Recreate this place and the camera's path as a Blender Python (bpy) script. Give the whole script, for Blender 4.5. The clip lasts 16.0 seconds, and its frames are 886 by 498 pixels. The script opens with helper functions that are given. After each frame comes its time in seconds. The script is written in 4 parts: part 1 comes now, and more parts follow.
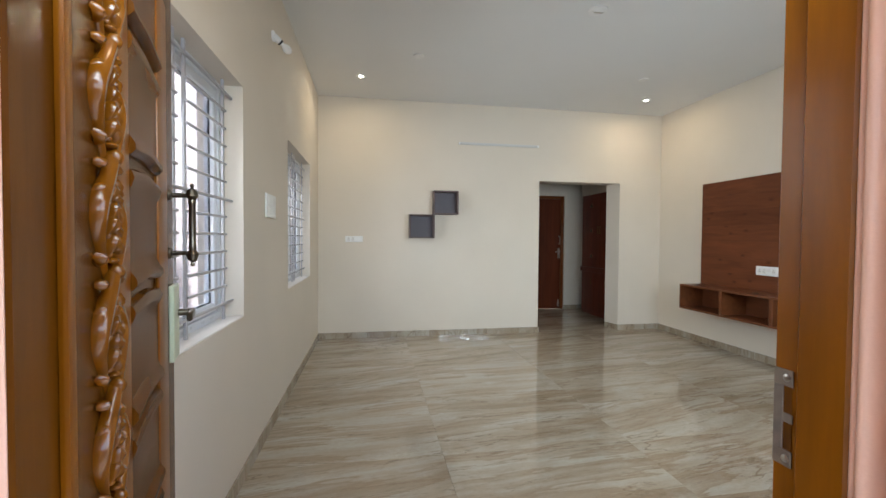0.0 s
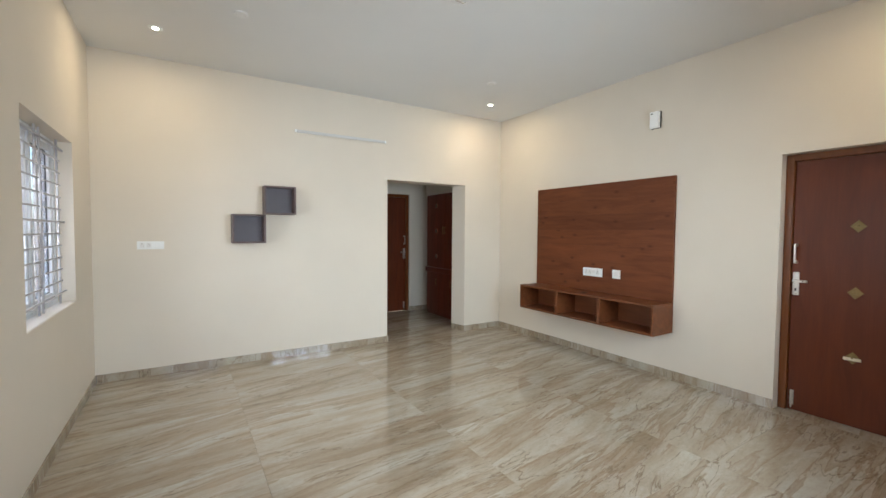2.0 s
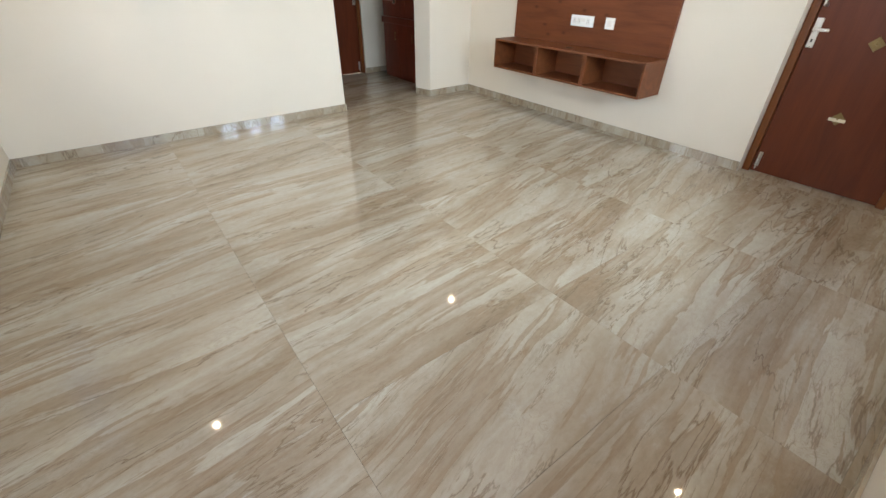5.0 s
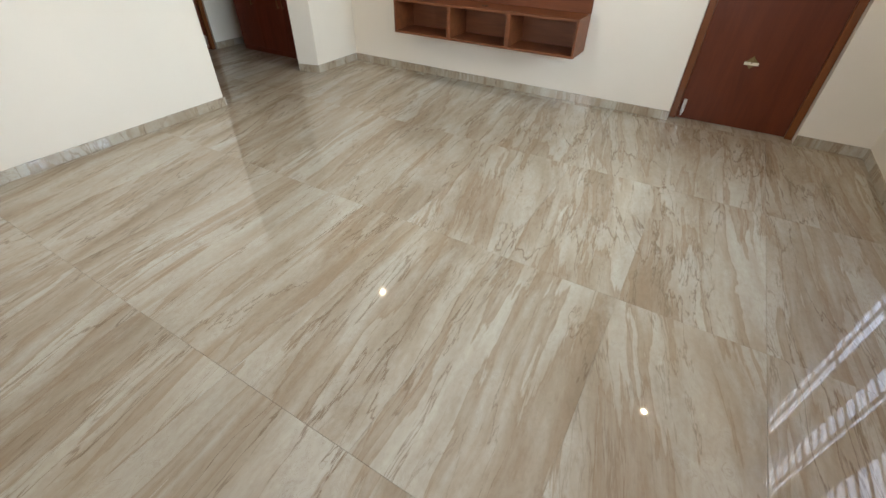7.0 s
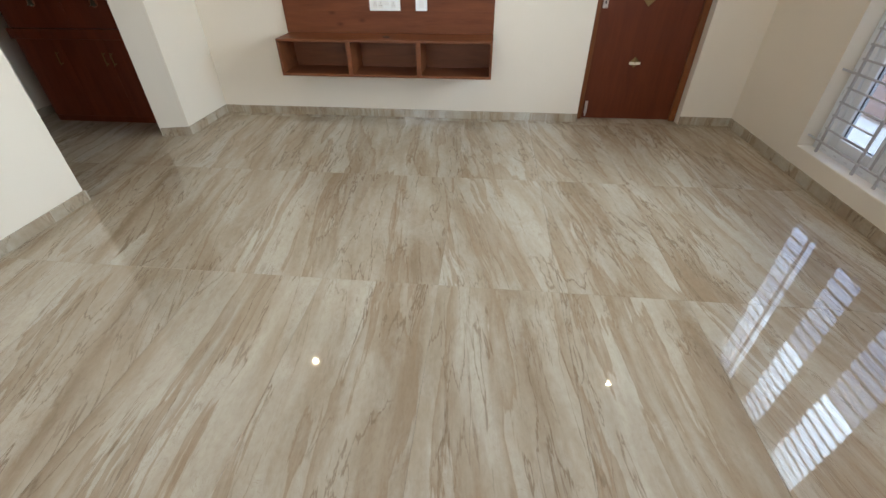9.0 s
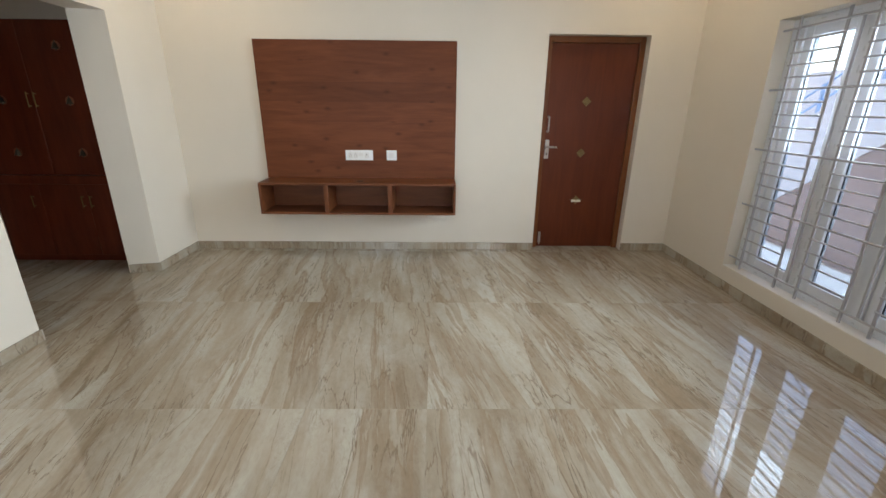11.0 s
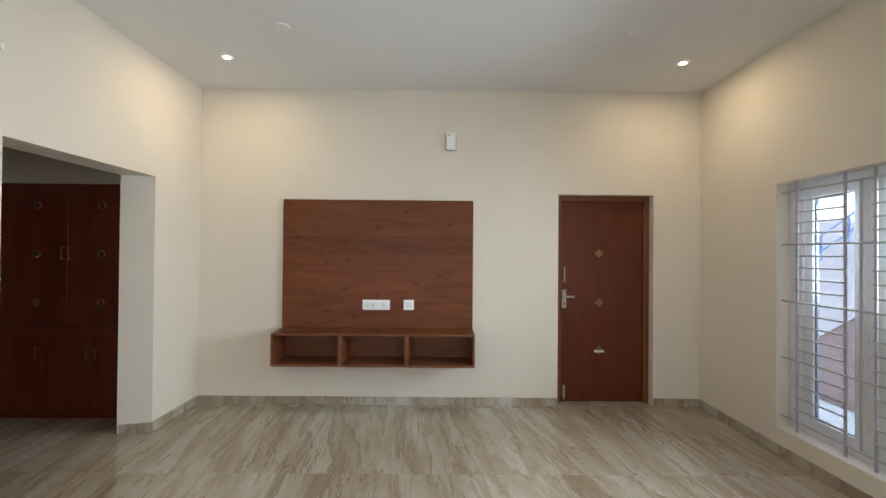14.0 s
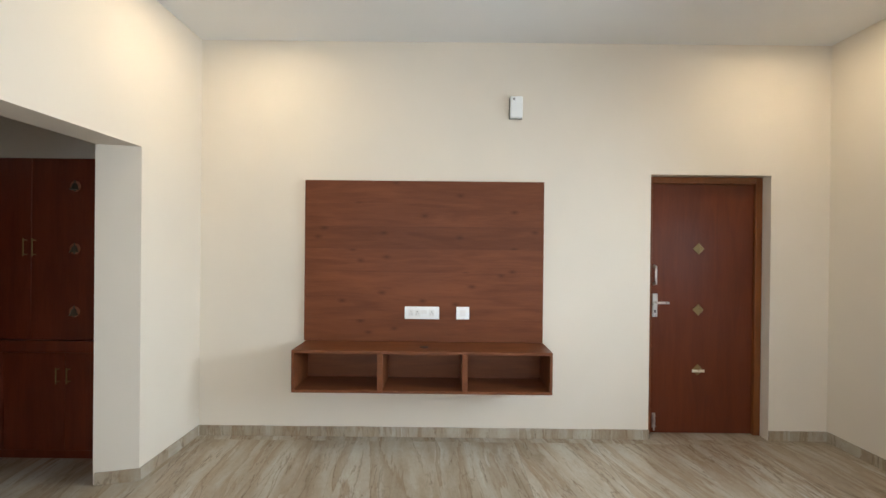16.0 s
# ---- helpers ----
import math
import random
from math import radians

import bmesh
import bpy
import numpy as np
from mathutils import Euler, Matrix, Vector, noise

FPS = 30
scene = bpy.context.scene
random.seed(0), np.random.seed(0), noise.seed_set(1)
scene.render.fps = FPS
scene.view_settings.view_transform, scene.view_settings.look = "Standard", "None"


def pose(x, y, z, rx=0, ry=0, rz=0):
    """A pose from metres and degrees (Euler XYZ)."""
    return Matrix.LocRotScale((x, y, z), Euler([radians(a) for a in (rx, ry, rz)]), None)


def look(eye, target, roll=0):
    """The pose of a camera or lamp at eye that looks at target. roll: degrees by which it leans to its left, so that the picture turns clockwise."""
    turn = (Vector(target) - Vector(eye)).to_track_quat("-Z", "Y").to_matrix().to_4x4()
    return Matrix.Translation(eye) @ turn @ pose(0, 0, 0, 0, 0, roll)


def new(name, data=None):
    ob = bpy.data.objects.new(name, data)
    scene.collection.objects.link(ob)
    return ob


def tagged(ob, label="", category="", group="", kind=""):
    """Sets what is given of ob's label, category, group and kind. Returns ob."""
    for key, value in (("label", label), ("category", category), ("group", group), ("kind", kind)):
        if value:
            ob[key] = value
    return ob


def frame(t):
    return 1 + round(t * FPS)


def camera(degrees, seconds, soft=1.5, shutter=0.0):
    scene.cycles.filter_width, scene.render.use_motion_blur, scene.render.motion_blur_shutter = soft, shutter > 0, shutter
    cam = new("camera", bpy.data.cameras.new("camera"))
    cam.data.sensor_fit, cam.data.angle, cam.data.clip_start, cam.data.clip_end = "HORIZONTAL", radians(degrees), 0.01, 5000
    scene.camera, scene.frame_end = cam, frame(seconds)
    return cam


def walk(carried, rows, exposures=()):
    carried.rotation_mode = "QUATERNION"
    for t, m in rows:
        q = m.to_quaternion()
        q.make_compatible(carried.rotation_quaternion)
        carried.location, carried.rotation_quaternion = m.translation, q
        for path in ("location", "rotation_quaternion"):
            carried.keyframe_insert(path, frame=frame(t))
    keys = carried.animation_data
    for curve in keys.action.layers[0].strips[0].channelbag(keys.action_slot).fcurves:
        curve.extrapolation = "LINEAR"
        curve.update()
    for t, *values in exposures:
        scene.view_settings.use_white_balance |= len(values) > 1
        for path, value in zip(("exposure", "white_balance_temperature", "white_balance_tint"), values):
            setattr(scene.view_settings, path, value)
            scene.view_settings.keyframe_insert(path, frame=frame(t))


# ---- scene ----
cam = camera(93.1, 16.0)
PATH = [
    (0, (0.006, -0.264, 1.317), (0.338, 1.707, 1.266), 0.4),
    (0.5, (-0.038, -0.043, 1.364), (0.506, 1.881, 1.305), 0.4),
    (1, (0.005, 0.142, 1.441), (0.762, 1.992, 1.375), 0.4),
    (1.5, (0.014, 0.201, 1.469), (0.947, 1.968, 1.399), 0.4),
    (2, (0.044, 0.283, 1.453), (1.096, 1.982, 1.371), 0.4),
    (2.5, (0.074, 0.348, 1.461), (1.194, 1.999, 1.324), 0.3),
    (3, (0.094, 0.447, 1.465), (1.241, 2.06, 1.177), 0.3),
    (3.5, (0.112, 0.535, 1.448), (1.245, 2.105, 0.947), 0.4),
    (4, (0.176, 0.522, 1.398), (1.251, 2.037, 0.657), 0.2),
    (4.5, (0.197, 0.531, 1.391), (1.211, 1.958, 0.424), 0.3),
    (4.7, (0.191, 0.546, 1.39), (1.19, 1.934, 0.352), 0.4),
    (7, (0.012, 1.610, 1.430), (1.357, 2.398, 0.177), 0.9),
    (7.5, (0.010, 1.953, 1.378), (1.466, 2.527, 0.132), 1.1),
    (8, (0.060, 2.290, 1.400), (1.576, 2.647, 0.144), 1.0),
    (10.3, (-0.046, 2.781, 1.443), (1.702, 2.757, 0.472), 0.7),
    (10.5, (-0.064, 2.803, 1.45), (1.728, 2.769, 0.562), 0.7),
    (11, (-0.096, 2.784, 1.451), (1.798, 2.755, 0.81), 0.6),
    (11.5, (-0.121, 2.774, 1.473), (1.84, 2.748, 1.077), 0.6),
    (12, (-0.141, 2.773, 1.502), (1.848, 2.749, 1.299), 0.5),
    (12.5, (-0.137, 2.781, 1.508), (1.861, 2.756, 1.433), 0.5),
    (13, (-0.116, 2.784, 1.504), (1.884, 2.76, 1.498), 0.5),
    (13.5, (-0.08, 2.83, 1.511), (1.92, 2.808, 1.529), 0.5),
    (14, (0.014, 2.926, 1.506), (2.014, 2.916, 1.525), 0.5),
    (14.5, (0.235, 3.059, 1.492), (2.235, 3.056, 1.507), 0.6),
    (15, (0.447, 3.176, 1.505), (2.447, 3.178, 1.512), 0.6),
    (15.5, (0.668, 3.314, 1.503), (2.668, 3.319, 1.505), 0.6),
    (16, (0.865, 3.393, 1.502), (2.865, 3.396, 1.496), 0.6),
]
walk(cam, [(t, look(eye, target, roll)) for t, eye, target, roll in PATH],
     exposures=((0, 2.66), (0.5, 2.85), (1.0, 2.82), (2.0, 2.97), (3.5, 3.08), (4.5, 3.32), (7.0, 3.25), (8.2, 3.15), (10.5, 3.02), (11.5, 2.87), (14.0, 2.86), (15.0, 3.03), (16.0, 3.25)))

# ---- world, sun, exposure ----
world = bpy.data.worlds.new("world")
scene.world = world
world.use_nodes = True
wn = world.node_tree
sky = wn.nodes.new("ShaderNodeTexSky")
sky.sky_type, sky.sun_disc = "NISHITA", False
sky.sun_elevation, sky.sun_rotation = radians(58), radians(95)
sky.dust_density, sky.air_density = 2.5, 1.0
wn.links.new(sky.outputs[0], wn.nodes["Background"].inputs[0])
wn.nodes["Background"].inputs[1].default_value = 0.15

sun_data = bpy.data.lights.new("sun", "SUN")
sun_data.energy, sun_data.angle, sun_data.color = 2.0, radians(1), (1.0, 0.95, 0.88)
sun = new("sun", sun_data)
sun.matrix_world = look((10, -0.9, 16), (0, 0, 0))

# the sky's light in the window openings
def window_light(m, wd, ht, watts, spread, col=(0.84, 0.93, 1.0)):
    ld = bpy.data.lights.new("window_light", "AREA")
    ld.shape, ld.size, ld.size_y, ld.energy, ld.color, ld.spread = "RECTANGLE", wd, ht, watts, col, radians(spread)
    new("window_light", ld).matrix_world = m


window_light(look((2.40, 0.150, 1.60), (2.40, 5.0, 0.9)), 1.50, 0.80, 13.0, 110, (0.77, 0.905, 1.0))
# lamp added under the entrance head, in place of daylight through the open door
window_light(look((0.16, 0.12, 1.93), (-0.15, 5.0, 0.75)), 0.95, 0.30, 1.7, 120, (0.77, 0.905, 1.0))
window_light(look((-0.795, 1.545, 1.51), (4.0, 1.545, 0.9)), 1.10, 1.10, 2.2, 120)
window_light(look((-0.795, 3.98, 1.51), (4.0, 3.98, 0.9)), 1.10, 1.10, 2.2, 120)

# ---- materials ----
def mat_nodes(name):
    m = bpy.data.materials.new(name)
    m.use_nodes = True
    nt = m.node_tree
    return m, nt, nt.nodes["Principled BSDF"]


def coords(nt, scale=(1, 1, 1), rot=(0, 0, 0), space="Object", spread=0.0, sway=0.0):
    """Texture coordinates, moved at random from object to object where spread is set."""
    tc = nt.nodes.new("ShaderNodeTexCoord")
    out = tc.outputs["Object"]
    if space == "World":
        out = nt.nodes.new("ShaderNodeNewGeometry").outputs["Position"]
    if spread:
        info = nt.nodes.new("ShaderNodeObjectInfo")
        mul = nt.nodes.new("ShaderNodeVectorMath")
        mul.operation = "SCALE"
        mul.inputs[0].default_value = (spread, spread * 1.7, spread * 0.6)
        nt.links.new(info.outputs["Random"], mul.inputs["Scale"])
        add = nt.nodes.new("ShaderNodeVectorMath")
        nt.links.new(out, add.inputs[0])
        nt.links.new(mul.outputs[0], add.inputs[1])
        out = add.outputs[0]
        if sway:
            ang, vr = nt.nodes.new("ShaderNodeMath"), nt.nodes.new("ShaderNodeVectorRotate")
            ang.operation, ang.inputs[1].default_value, ang.inputs[2].default_value = "MULTIPLY_ADD", sway, -sway / 2
            fr = nt.nodes.new("ShaderNodeMath")
            fr.operation, fr.inputs[1].default_value = "MULTIPLY", 7.31
            fx = nt.nodes.new("ShaderNodeMath")
            fx.operation = "FRACT"
            vr.rotation_type = "Z_AXIS"
            nt.links.new(info.outputs["Random"], fr.inputs[0])
            nt.links.new(fr.outputs[0], fx.inputs[0])
            nt.links.new(fx.outputs[0], ang.inputs[0])
            nt.links.new(ang.outputs[0], vr.inputs["Angle"])
            nt.links.new(out, vr.inputs["Vector"])
            out = vr.outputs[0]
    mp = nt.nodes.new("ShaderNodeMapping")
    mp.inputs["Scale"].default_value, mp.inputs["Rotation"].default_value = scale, [radians(a) for a in rot]
    nt.links.new(out, mp.inputs[0])
    return mp.outputs[0]


def noise_of(nt, vec, scale, detail=4.0, rough=0.55, distort=0.0):
    n = nt.nodes.new("ShaderNodeTexNoise")
    n.inputs["Scale"].default_value, n.inputs["Detail"].default_value = scale, detail
    n.inputs["Roughness"].default_value, n.inputs["Distortion"].default_value = rough, distort
    nt.links.new(vec, n.inputs["Vector"])
    return n.outputs["Fac"]


def ramp(nt, fac, stops):
    r = nt.nodes.new("ShaderNodeValToRGB")
    els = r.color_ramp.elements
    while len(els) < len(stops):
        els.new(0.5)
    for e, (p, c) in zip(els, stops):
        e.position = p
        e.color = (*c, 1) if len(c) == 3 else c
    nt.links.new(fac, r.inputs[0])
    return r.outputs[0]


def mix(nt, fac, a, b, how="MIX"):
    n = nt.nodes.new("ShaderNodeMix")
    n.data_type, n.blend_type = "RGBA", how
    for sock, v in ((n.inputs["Factor"], fac), (n.inputs[6], a), (n.inputs[7], b)):
        if isinstance(v, bpy.types.NodeSocket):
            nt.links.new(v, sock)
        elif isinstance(v, (int, float)):
            sock.default_value = v
        else:
            sock.default_value = (*v, 1)
    return n.outputs[2]


def bump(nt, bsdf, height, strength=0.1, dist=0.01):
    b = nt.nodes.new("ShaderNodeBump")
    b.inputs["Strength"].default_value, b.inputs["Distance"].default_value = strength, dist
    nt.links.new(height, b.inputs["Height"])
    nt.links.new(b.outputs[0], bsdf.inputs["Normal"])


def painted(name, col, rough=0.75, var=0.04, relief=0.12):
    """Emulsion paint on plaster: faint roller texture, faint patches."""
    m, nt, b = mat_nodes(name)
    v = coords(nt, space="World")
    big, fine = noise_of(nt, v, 1.3, 3), noise_of(nt, v, 160, 3)
    dark = tuple(c * (1 - 2 * var) for c in col)
    nt.links.new(mix(nt, big, dark, tuple(min(c * (1 + var), 0.9) for c in col)), b.inputs["Base Color"])
    b.inputs["Roughness"].default_value = rough
    bump(nt, b, fine, relief, 0.003)
    return m


def plain(name, col, rough=0.4, metal=0.0, var=0.08, scale=30, coat=0.0):
    m, nt, b = mat_nodes(name)
    v = coords(nt)
    n = noise_of(nt, v, scale, 4)
    nt.links.new(mix(nt, n, tuple(c * (1 - var) for c in col), tuple(min(1, c * (1 + var)) for c in col)), b.inputs["Base Color"])
    rr = nt.nodes.new("ShaderNodeMapRange")
    rr.inputs["To Min"].default_value, rr.inputs["To Max"].default_value = rough * 0.85, min(1, rough * 1.2)
    nt.links.new(n, rr.inputs["Value"])
    nt.links.new(rr.outputs[0], b.inputs["Roughness"])
    b.inputs["Metallic"].default_value = metal
    b.inputs["Coat Weight"].default_value = coat
    b.inputs["Coat Roughness"].default_value = 0.06
    return m


def wood(name, dark, light, grain_axis=0, rough=0.4, coat=0.0, knots=False, stretch=14.0, spread=3.0, bands=None, spec=0.5):
    """Laminate or polished wood with grain along one axis."""
    m, nt, b = mat_nodes(name)
    sc = [stretch, stretch, stretch]
    sc[grain_axis] = 1.0
    v = coords(nt, sc, spread=spread)
    fine = noise_of(nt, v, 6.0, 6, 0.65, 0.4)
    v2 = coords(nt, [s * 0.3 if s > 1 else 0.7 for s in sc], spread=spread)
    wide = noise_of(nt, v2, 2.2, 3, 0.5, 0.8)
    mid = tuple((a + c) / 2 for a, c in zip(dark, light))
    c1 = ramp(nt, fine, [(0.25, dark), (0.5, mid), (0.75, light)])
    c2 = ramp(nt, wide, [(0.3, tuple(c * 0.72 for c in dark)), (0.7, tuple(min(1, c * 1.12) for c in light))])
    col = mix(nt, 0.45, c1, c2)
    if bands:
        br = nt.nodes.new("ShaderNodeSeparateXYZ")
        nt.links.new(coords(nt, (1, 1, 1)), br.inputs[0])
        mul = nt.nodes.new("ShaderNodeMath")
        mul.operation = "DIVIDE"
        mul.inputs[1].default_value = bands
        nt.links.new(br.outputs[2], mul.inputs[0])
        fl = nt.nodes.new("ShaderNodeMath")
        fl.operation = "FLOOR"
        nt.links.new(mul.outputs[0], fl.inputs[0])
        wnz = nt.nodes.new("ShaderNodeTexWhiteNoise")
        wnz.noise_dimensions = "1D"
        nt.links.new(fl.outputs[0], wnz.inputs["W"])
        col = mix(nt, 1.0, col, ramp(nt, wnz.outputs["Value"], [(0, (0.82, 0.8, 0.78)), (1, (1.12, 1.1, 1.08))]), "MULTIPLY")
    if knots:
        kv = coords(nt, [2.7 if i == grain_axis else 5.0 for i in range(3)], spread=spread)
        vo = nt.nodes.new("ShaderNodeTexVoronoi")
        vo.voronoi_dimensions = "2D"
        vo.inputs["Scale"].default_value, vo.inputs["Randomness"].default_value = 0.9, 1.0
        sp, cb = nt.nodes.new("ShaderNodeSeparateXYZ"), nt.nodes.new("ShaderNodeCombineXYZ")
        nt.links.new(kv, sp.inputs[0])
        nt.links.new(sp.outputs[1], cb.inputs[0])
        nt.links.new(sp.outputs[2], cb.inputs[1])
        nt.links.new(cb.outputs[0], vo.inputs["Vector"])
        # planks differ a little in tone
        info = nt.nodes.new("ShaderNodeObjectInfo")
        col = mix(nt, 1.0, col, ramp(nt, info.outputs["Random"], [(0, (0.86, 0.84, 0.82)), (1, (1.12, 1.11, 1.10))]), "MULTIPLY")
        k = ramp(nt, vo.outputs["Distance"], [(0.015, (0.62, 0.62, 0.62)), (0.05, (0.30, 0.30, 0.30)), (0.11, (0, 0, 0))])
        col = mix(nt, k, col, tuple(c * 0.38 for c in dark))
    nt.links.new(col, b.inputs["Base Color"])
    b.inputs["Roughness"].default_value = rough
    b.inputs["Coat Weight"].default_value = coat
    b.inputs["Coat Roughness"].default_value = 0.08
    b.inputs["Specular IOR Level"].default_value = spec
    bump(nt, b, fine, 0.06, 0.002)
    return m


def marble(name, rough=0.030, spread=9.0, vein_axis_z=False):
    """Polished vitrified tile: greyish beige with long brown streaks, pale clouds and thin dark cracks along x."""
    m, nt, b = mat_nodes(name)
    p = coords(nt, (1, 1, 1), (0, 90, 0) if vein_axis_z else (0, 0, -9), spread=spread, sway=0.0 if vein_axis_z else 0.22)
    # slow meander of all the veins together
    wn2 = nt.nodes.new("ShaderNodeTexNoise")
    wn2.inputs["Scale"].default_value, wn2.inputs["Detail"].default_value = 1.3, 2.0
    nt.links.new(p, wn2.inputs["Vector"])
    sub_, scl, add = (nt.nodes.new("ShaderNodeVectorMath") for _ in range(3))
    sub_.operation, scl.operation = "SUBTRACT", "MULTIPLY"
    sub_.inputs[1].default_value = (0.5, 0.5, 0.5)
    scl.inputs[1].default_value = (0.30, 0.09, 0.06)
    nt.links.new(wn2.outputs["Color"], sub_.inputs[0])
    nt.links.new(sub_.outputs[0], scl.inputs[0])
    nt.links.new(p, add.inputs[0])
    nt.links.new(scl.outputs[0], add.inputs[1])

    def at(x, y, k):
        mp = nt.nodes.new("ShaderNodeMapping")
        mp.inputs["Scale"].default_value, mp.inputs["Location"].default_value = (x, y, 1.0), (k * 3.7, k * 5.3, k * 1.9)
        nt.links.new(add.outputs[0], mp.inputs[0])
        return mp.outputs[0]

    def grey(*stops):
        return [(q, (v, v, v)) for q, v in stops]

    wide = noise_of(nt, at(0.45, 2.6, 0), 1.5, 5, 0.56, 0.1)
    col = ramp(nt, wide, [(0.30, (0.275, 0.212, 0.148)), (0.42, (0.350, 0.290, 0.218)), (0.52, (0.405, 0.352, 0.280)), (0.64, (0.455, 0.418, 0.352)), (0.74, (0.385, 0.330, 0.258))])
    streak = noise_of(nt, at(0.40, 2.9, 1), 2.3, 8, 0.58, 0.15)
    col = mix(nt, 0.52, col, ramp(nt, streak, [(0.30, (0.74, 0.67, 0.59)), (0.44, (0.94, 0.91, 0.88)), (0.54, (1.0, 1.0, 1.0)), (0.70, (1.13, 1.14, 1.15))]), "MULTIPLY")
    # pale clouds, broken at their edges
    cloud = noise_of(nt, at(0.85, 2.3, 2), 2.2, 10, 0.68, 0.45)
    pale = ramp(nt, cloud, grey((0.49, 0), (0.56, 0.26), (0.66, 0.46), (0.75, 0.60)))
    col = mix(nt, pale, col, (0.485, 0.452, 0.392))
    # long brown ribbons, sharp on one side and fading on the other
    for k, yy, lo, tint in ((5, 2.4, 0.525, (0.275, 0.200, 0.130)), (8, 3.6, 0.565, (0.290, 0.212, 0.142))):
        rib = noise_of(nt, at(0.26, yy, k), 1.7, 7, 0.56, 0.1)
        col = mix(nt, ramp(nt, rib, grey((lo, 0), (lo + 0.007, 0.72), (lo + 0.035, 0.42), (lo + 0.095, 0))), col, tint)
    # thin dark cracks that run with the veins
    for k, yy, c0, deep in ((4, 1.9, 0.455, 0.85), (4, 1.9, 0.535, 0.8), (11, 2.8, 0.500, 0.65), (14, 3.6, 0.575, 0.6)):
        bn = noise_of(nt, at(0.30, yy, k), 1.6, 7, 0.56, 0.35)
        line = ramp(nt, bn, grey((c0 - 0.0070, 0), (c0, 1), (c0 + 0.0050, 0)))
        where = ramp(nt, noise_of(nt, at(0.5, 1.2, k + c0), 2.2, 2), grey((0.42, 0), (0.56, deep)))
        col = mix(nt, mix(nt, 1.0, line, where, "MULTIPLY"), col, (0.165, 0.112, 0.070))
    # curled fine outlines inside the pale clouds
    curl = noise_of(nt, at(2.2, 3.4, 17), 3.6, 5, 0.55, 1.4)
    line = ramp(nt, curl, grey((0.470, 0), (0.482, 0.55), (0.494, 0), (0.548, 0), (0.558, 0.45), (0.568, 0)))
    col = mix(nt, mix(nt, 1.0, line, ramp(nt, cloud, grey((0.47, 0), (0.58, 1))), "MULTIPLY"), col, (0.290, 0.235, 0.175))
    # small mottling
    col = mix(nt, 0.7, col, ramp(nt, noise_of(nt, at(1.8, 3.6, 9), 15.0, 7, 0.66, 0.4), [(0.30, (0.87, 0.85, 0.82)), (0.5, (1, 1, 1)), (0.70, (1.09, 1.10, 1.11))]), "MULTIPLY")
    col = mix(nt, 1.0, col, (1.005, 1.005, 0.995), "MULTIPLY")
    nt.links.new(col, b.inputs["Base Color"])
    b.inputs["Roughness"].default_value = rough
    b.inputs["IOR"].default_value = 1.52
    wob = noise_of(nt, coords(nt, space="World"), 5.0, 2)
    bump(nt, b, wob, 0.03, 0.01)
    return m


def glass(name, tint=(0.64, 0.68, 0.72)):
    m, nt, b = mat_nodes(name)
    out = nt.nodes["Material Output"]
    tr, gl, mx, lw = (nt.nodes.new("ShaderNode" + k) for k in ("BsdfTransparent", "BsdfGlossy", "MixShader", "LayerWeight"))
    tr.inputs[0].default_value = (*tint, 1)
    gl.inputs["Roughness"].default_value = 0.01
    lw.inputs["Blend"].default_value = 0.5
    pw, sc = nt.nodes.new("ShaderNodeMath"), nt.nodes.new("ShaderNodeMath")
    pw.operation, pw.inputs[1].default_value = "POWER", 4.0
    sc.operation, sc.inputs[1].default_value, sc.inputs[2].default_value = "MULTIPLY_ADD", 0.5, 0.03
    nt.links.new(lw.outputs["Facing"], pw.inputs[0])
    nt.links.new(pw.outputs[0], sc.inputs[0])
    nt.links.new(sc.outputs[0], mx.inputs[0])
    nt.links.new(tr.outputs[0], mx.inputs[1])
    nt.links.new(gl.outputs[0], mx.inputs[2])
    nt.links.new(mx.outputs[0], out.inputs[0])
    nt.nodes.remove(b)
    return m


def glow(name, col, strength):
    m, nt, b = mat_nodes(name)
    b.inputs["Emission Color"].default_value = (*col, 1)
    b.inputs["Emission Strength"].default_value = strength
    b.inputs["Base Color"].default_value = (0.9, 0.9, 0.9, 1)
    return m


M_WALL = painted("wall_paint", (0.725, 0.662, 0.570))
M_CEIL = painted("ceiling_paint", (0.73, 0.73, 0.72), 0.85, 0.02)
M_SILL = painted("sill_paint", (0.82, 0.79, 0.75), 0.6)
M_PEACH = painted("peach_paint", (0.80, 0.50, 0.37), 0.32)
M_TILE = marble("floor_tile_marble")
M_SKIRT = marble("skirting_marble", 0.06, 11.0, True)
M_GROUT = plain("grout", (0.36, 0.30, 0.225), 0.8)
M_TV = wood("tv_laminate", (0.115, 0.033, 0.0125), (0.180, 0.056, 0.0215), 1, 0.5, 0.0, True, 20, 5.0, spec=0.25)
M_TVBOX = wood("tv_unit_laminate", (0.110, 0.0325, 0.011), (0.195, 0.063, 0.0225), 1, 0.42, 0.0, False, 18, spec=0.35)
M_DOOR = wood("door_veneer", (0.098, 0.0205, 0.0065), (0.130, 0.029, 0.0090), 2, 0.36, 0.0, False, 18, spec=0.28)
M_FRAME = wood("door_frame_wood", (0.115, 0.031, 0.007), (0.20, 0.062, 0.014), 2, 0.35, 0.2, False, 16, spec=0.35)
M_CUP = wood("cupboard_laminate", (0.125, 0.021, 0.008), (0.19, 0.037, 0.015), 2, 0.34, 0.05, False, 14, spec=0.3)
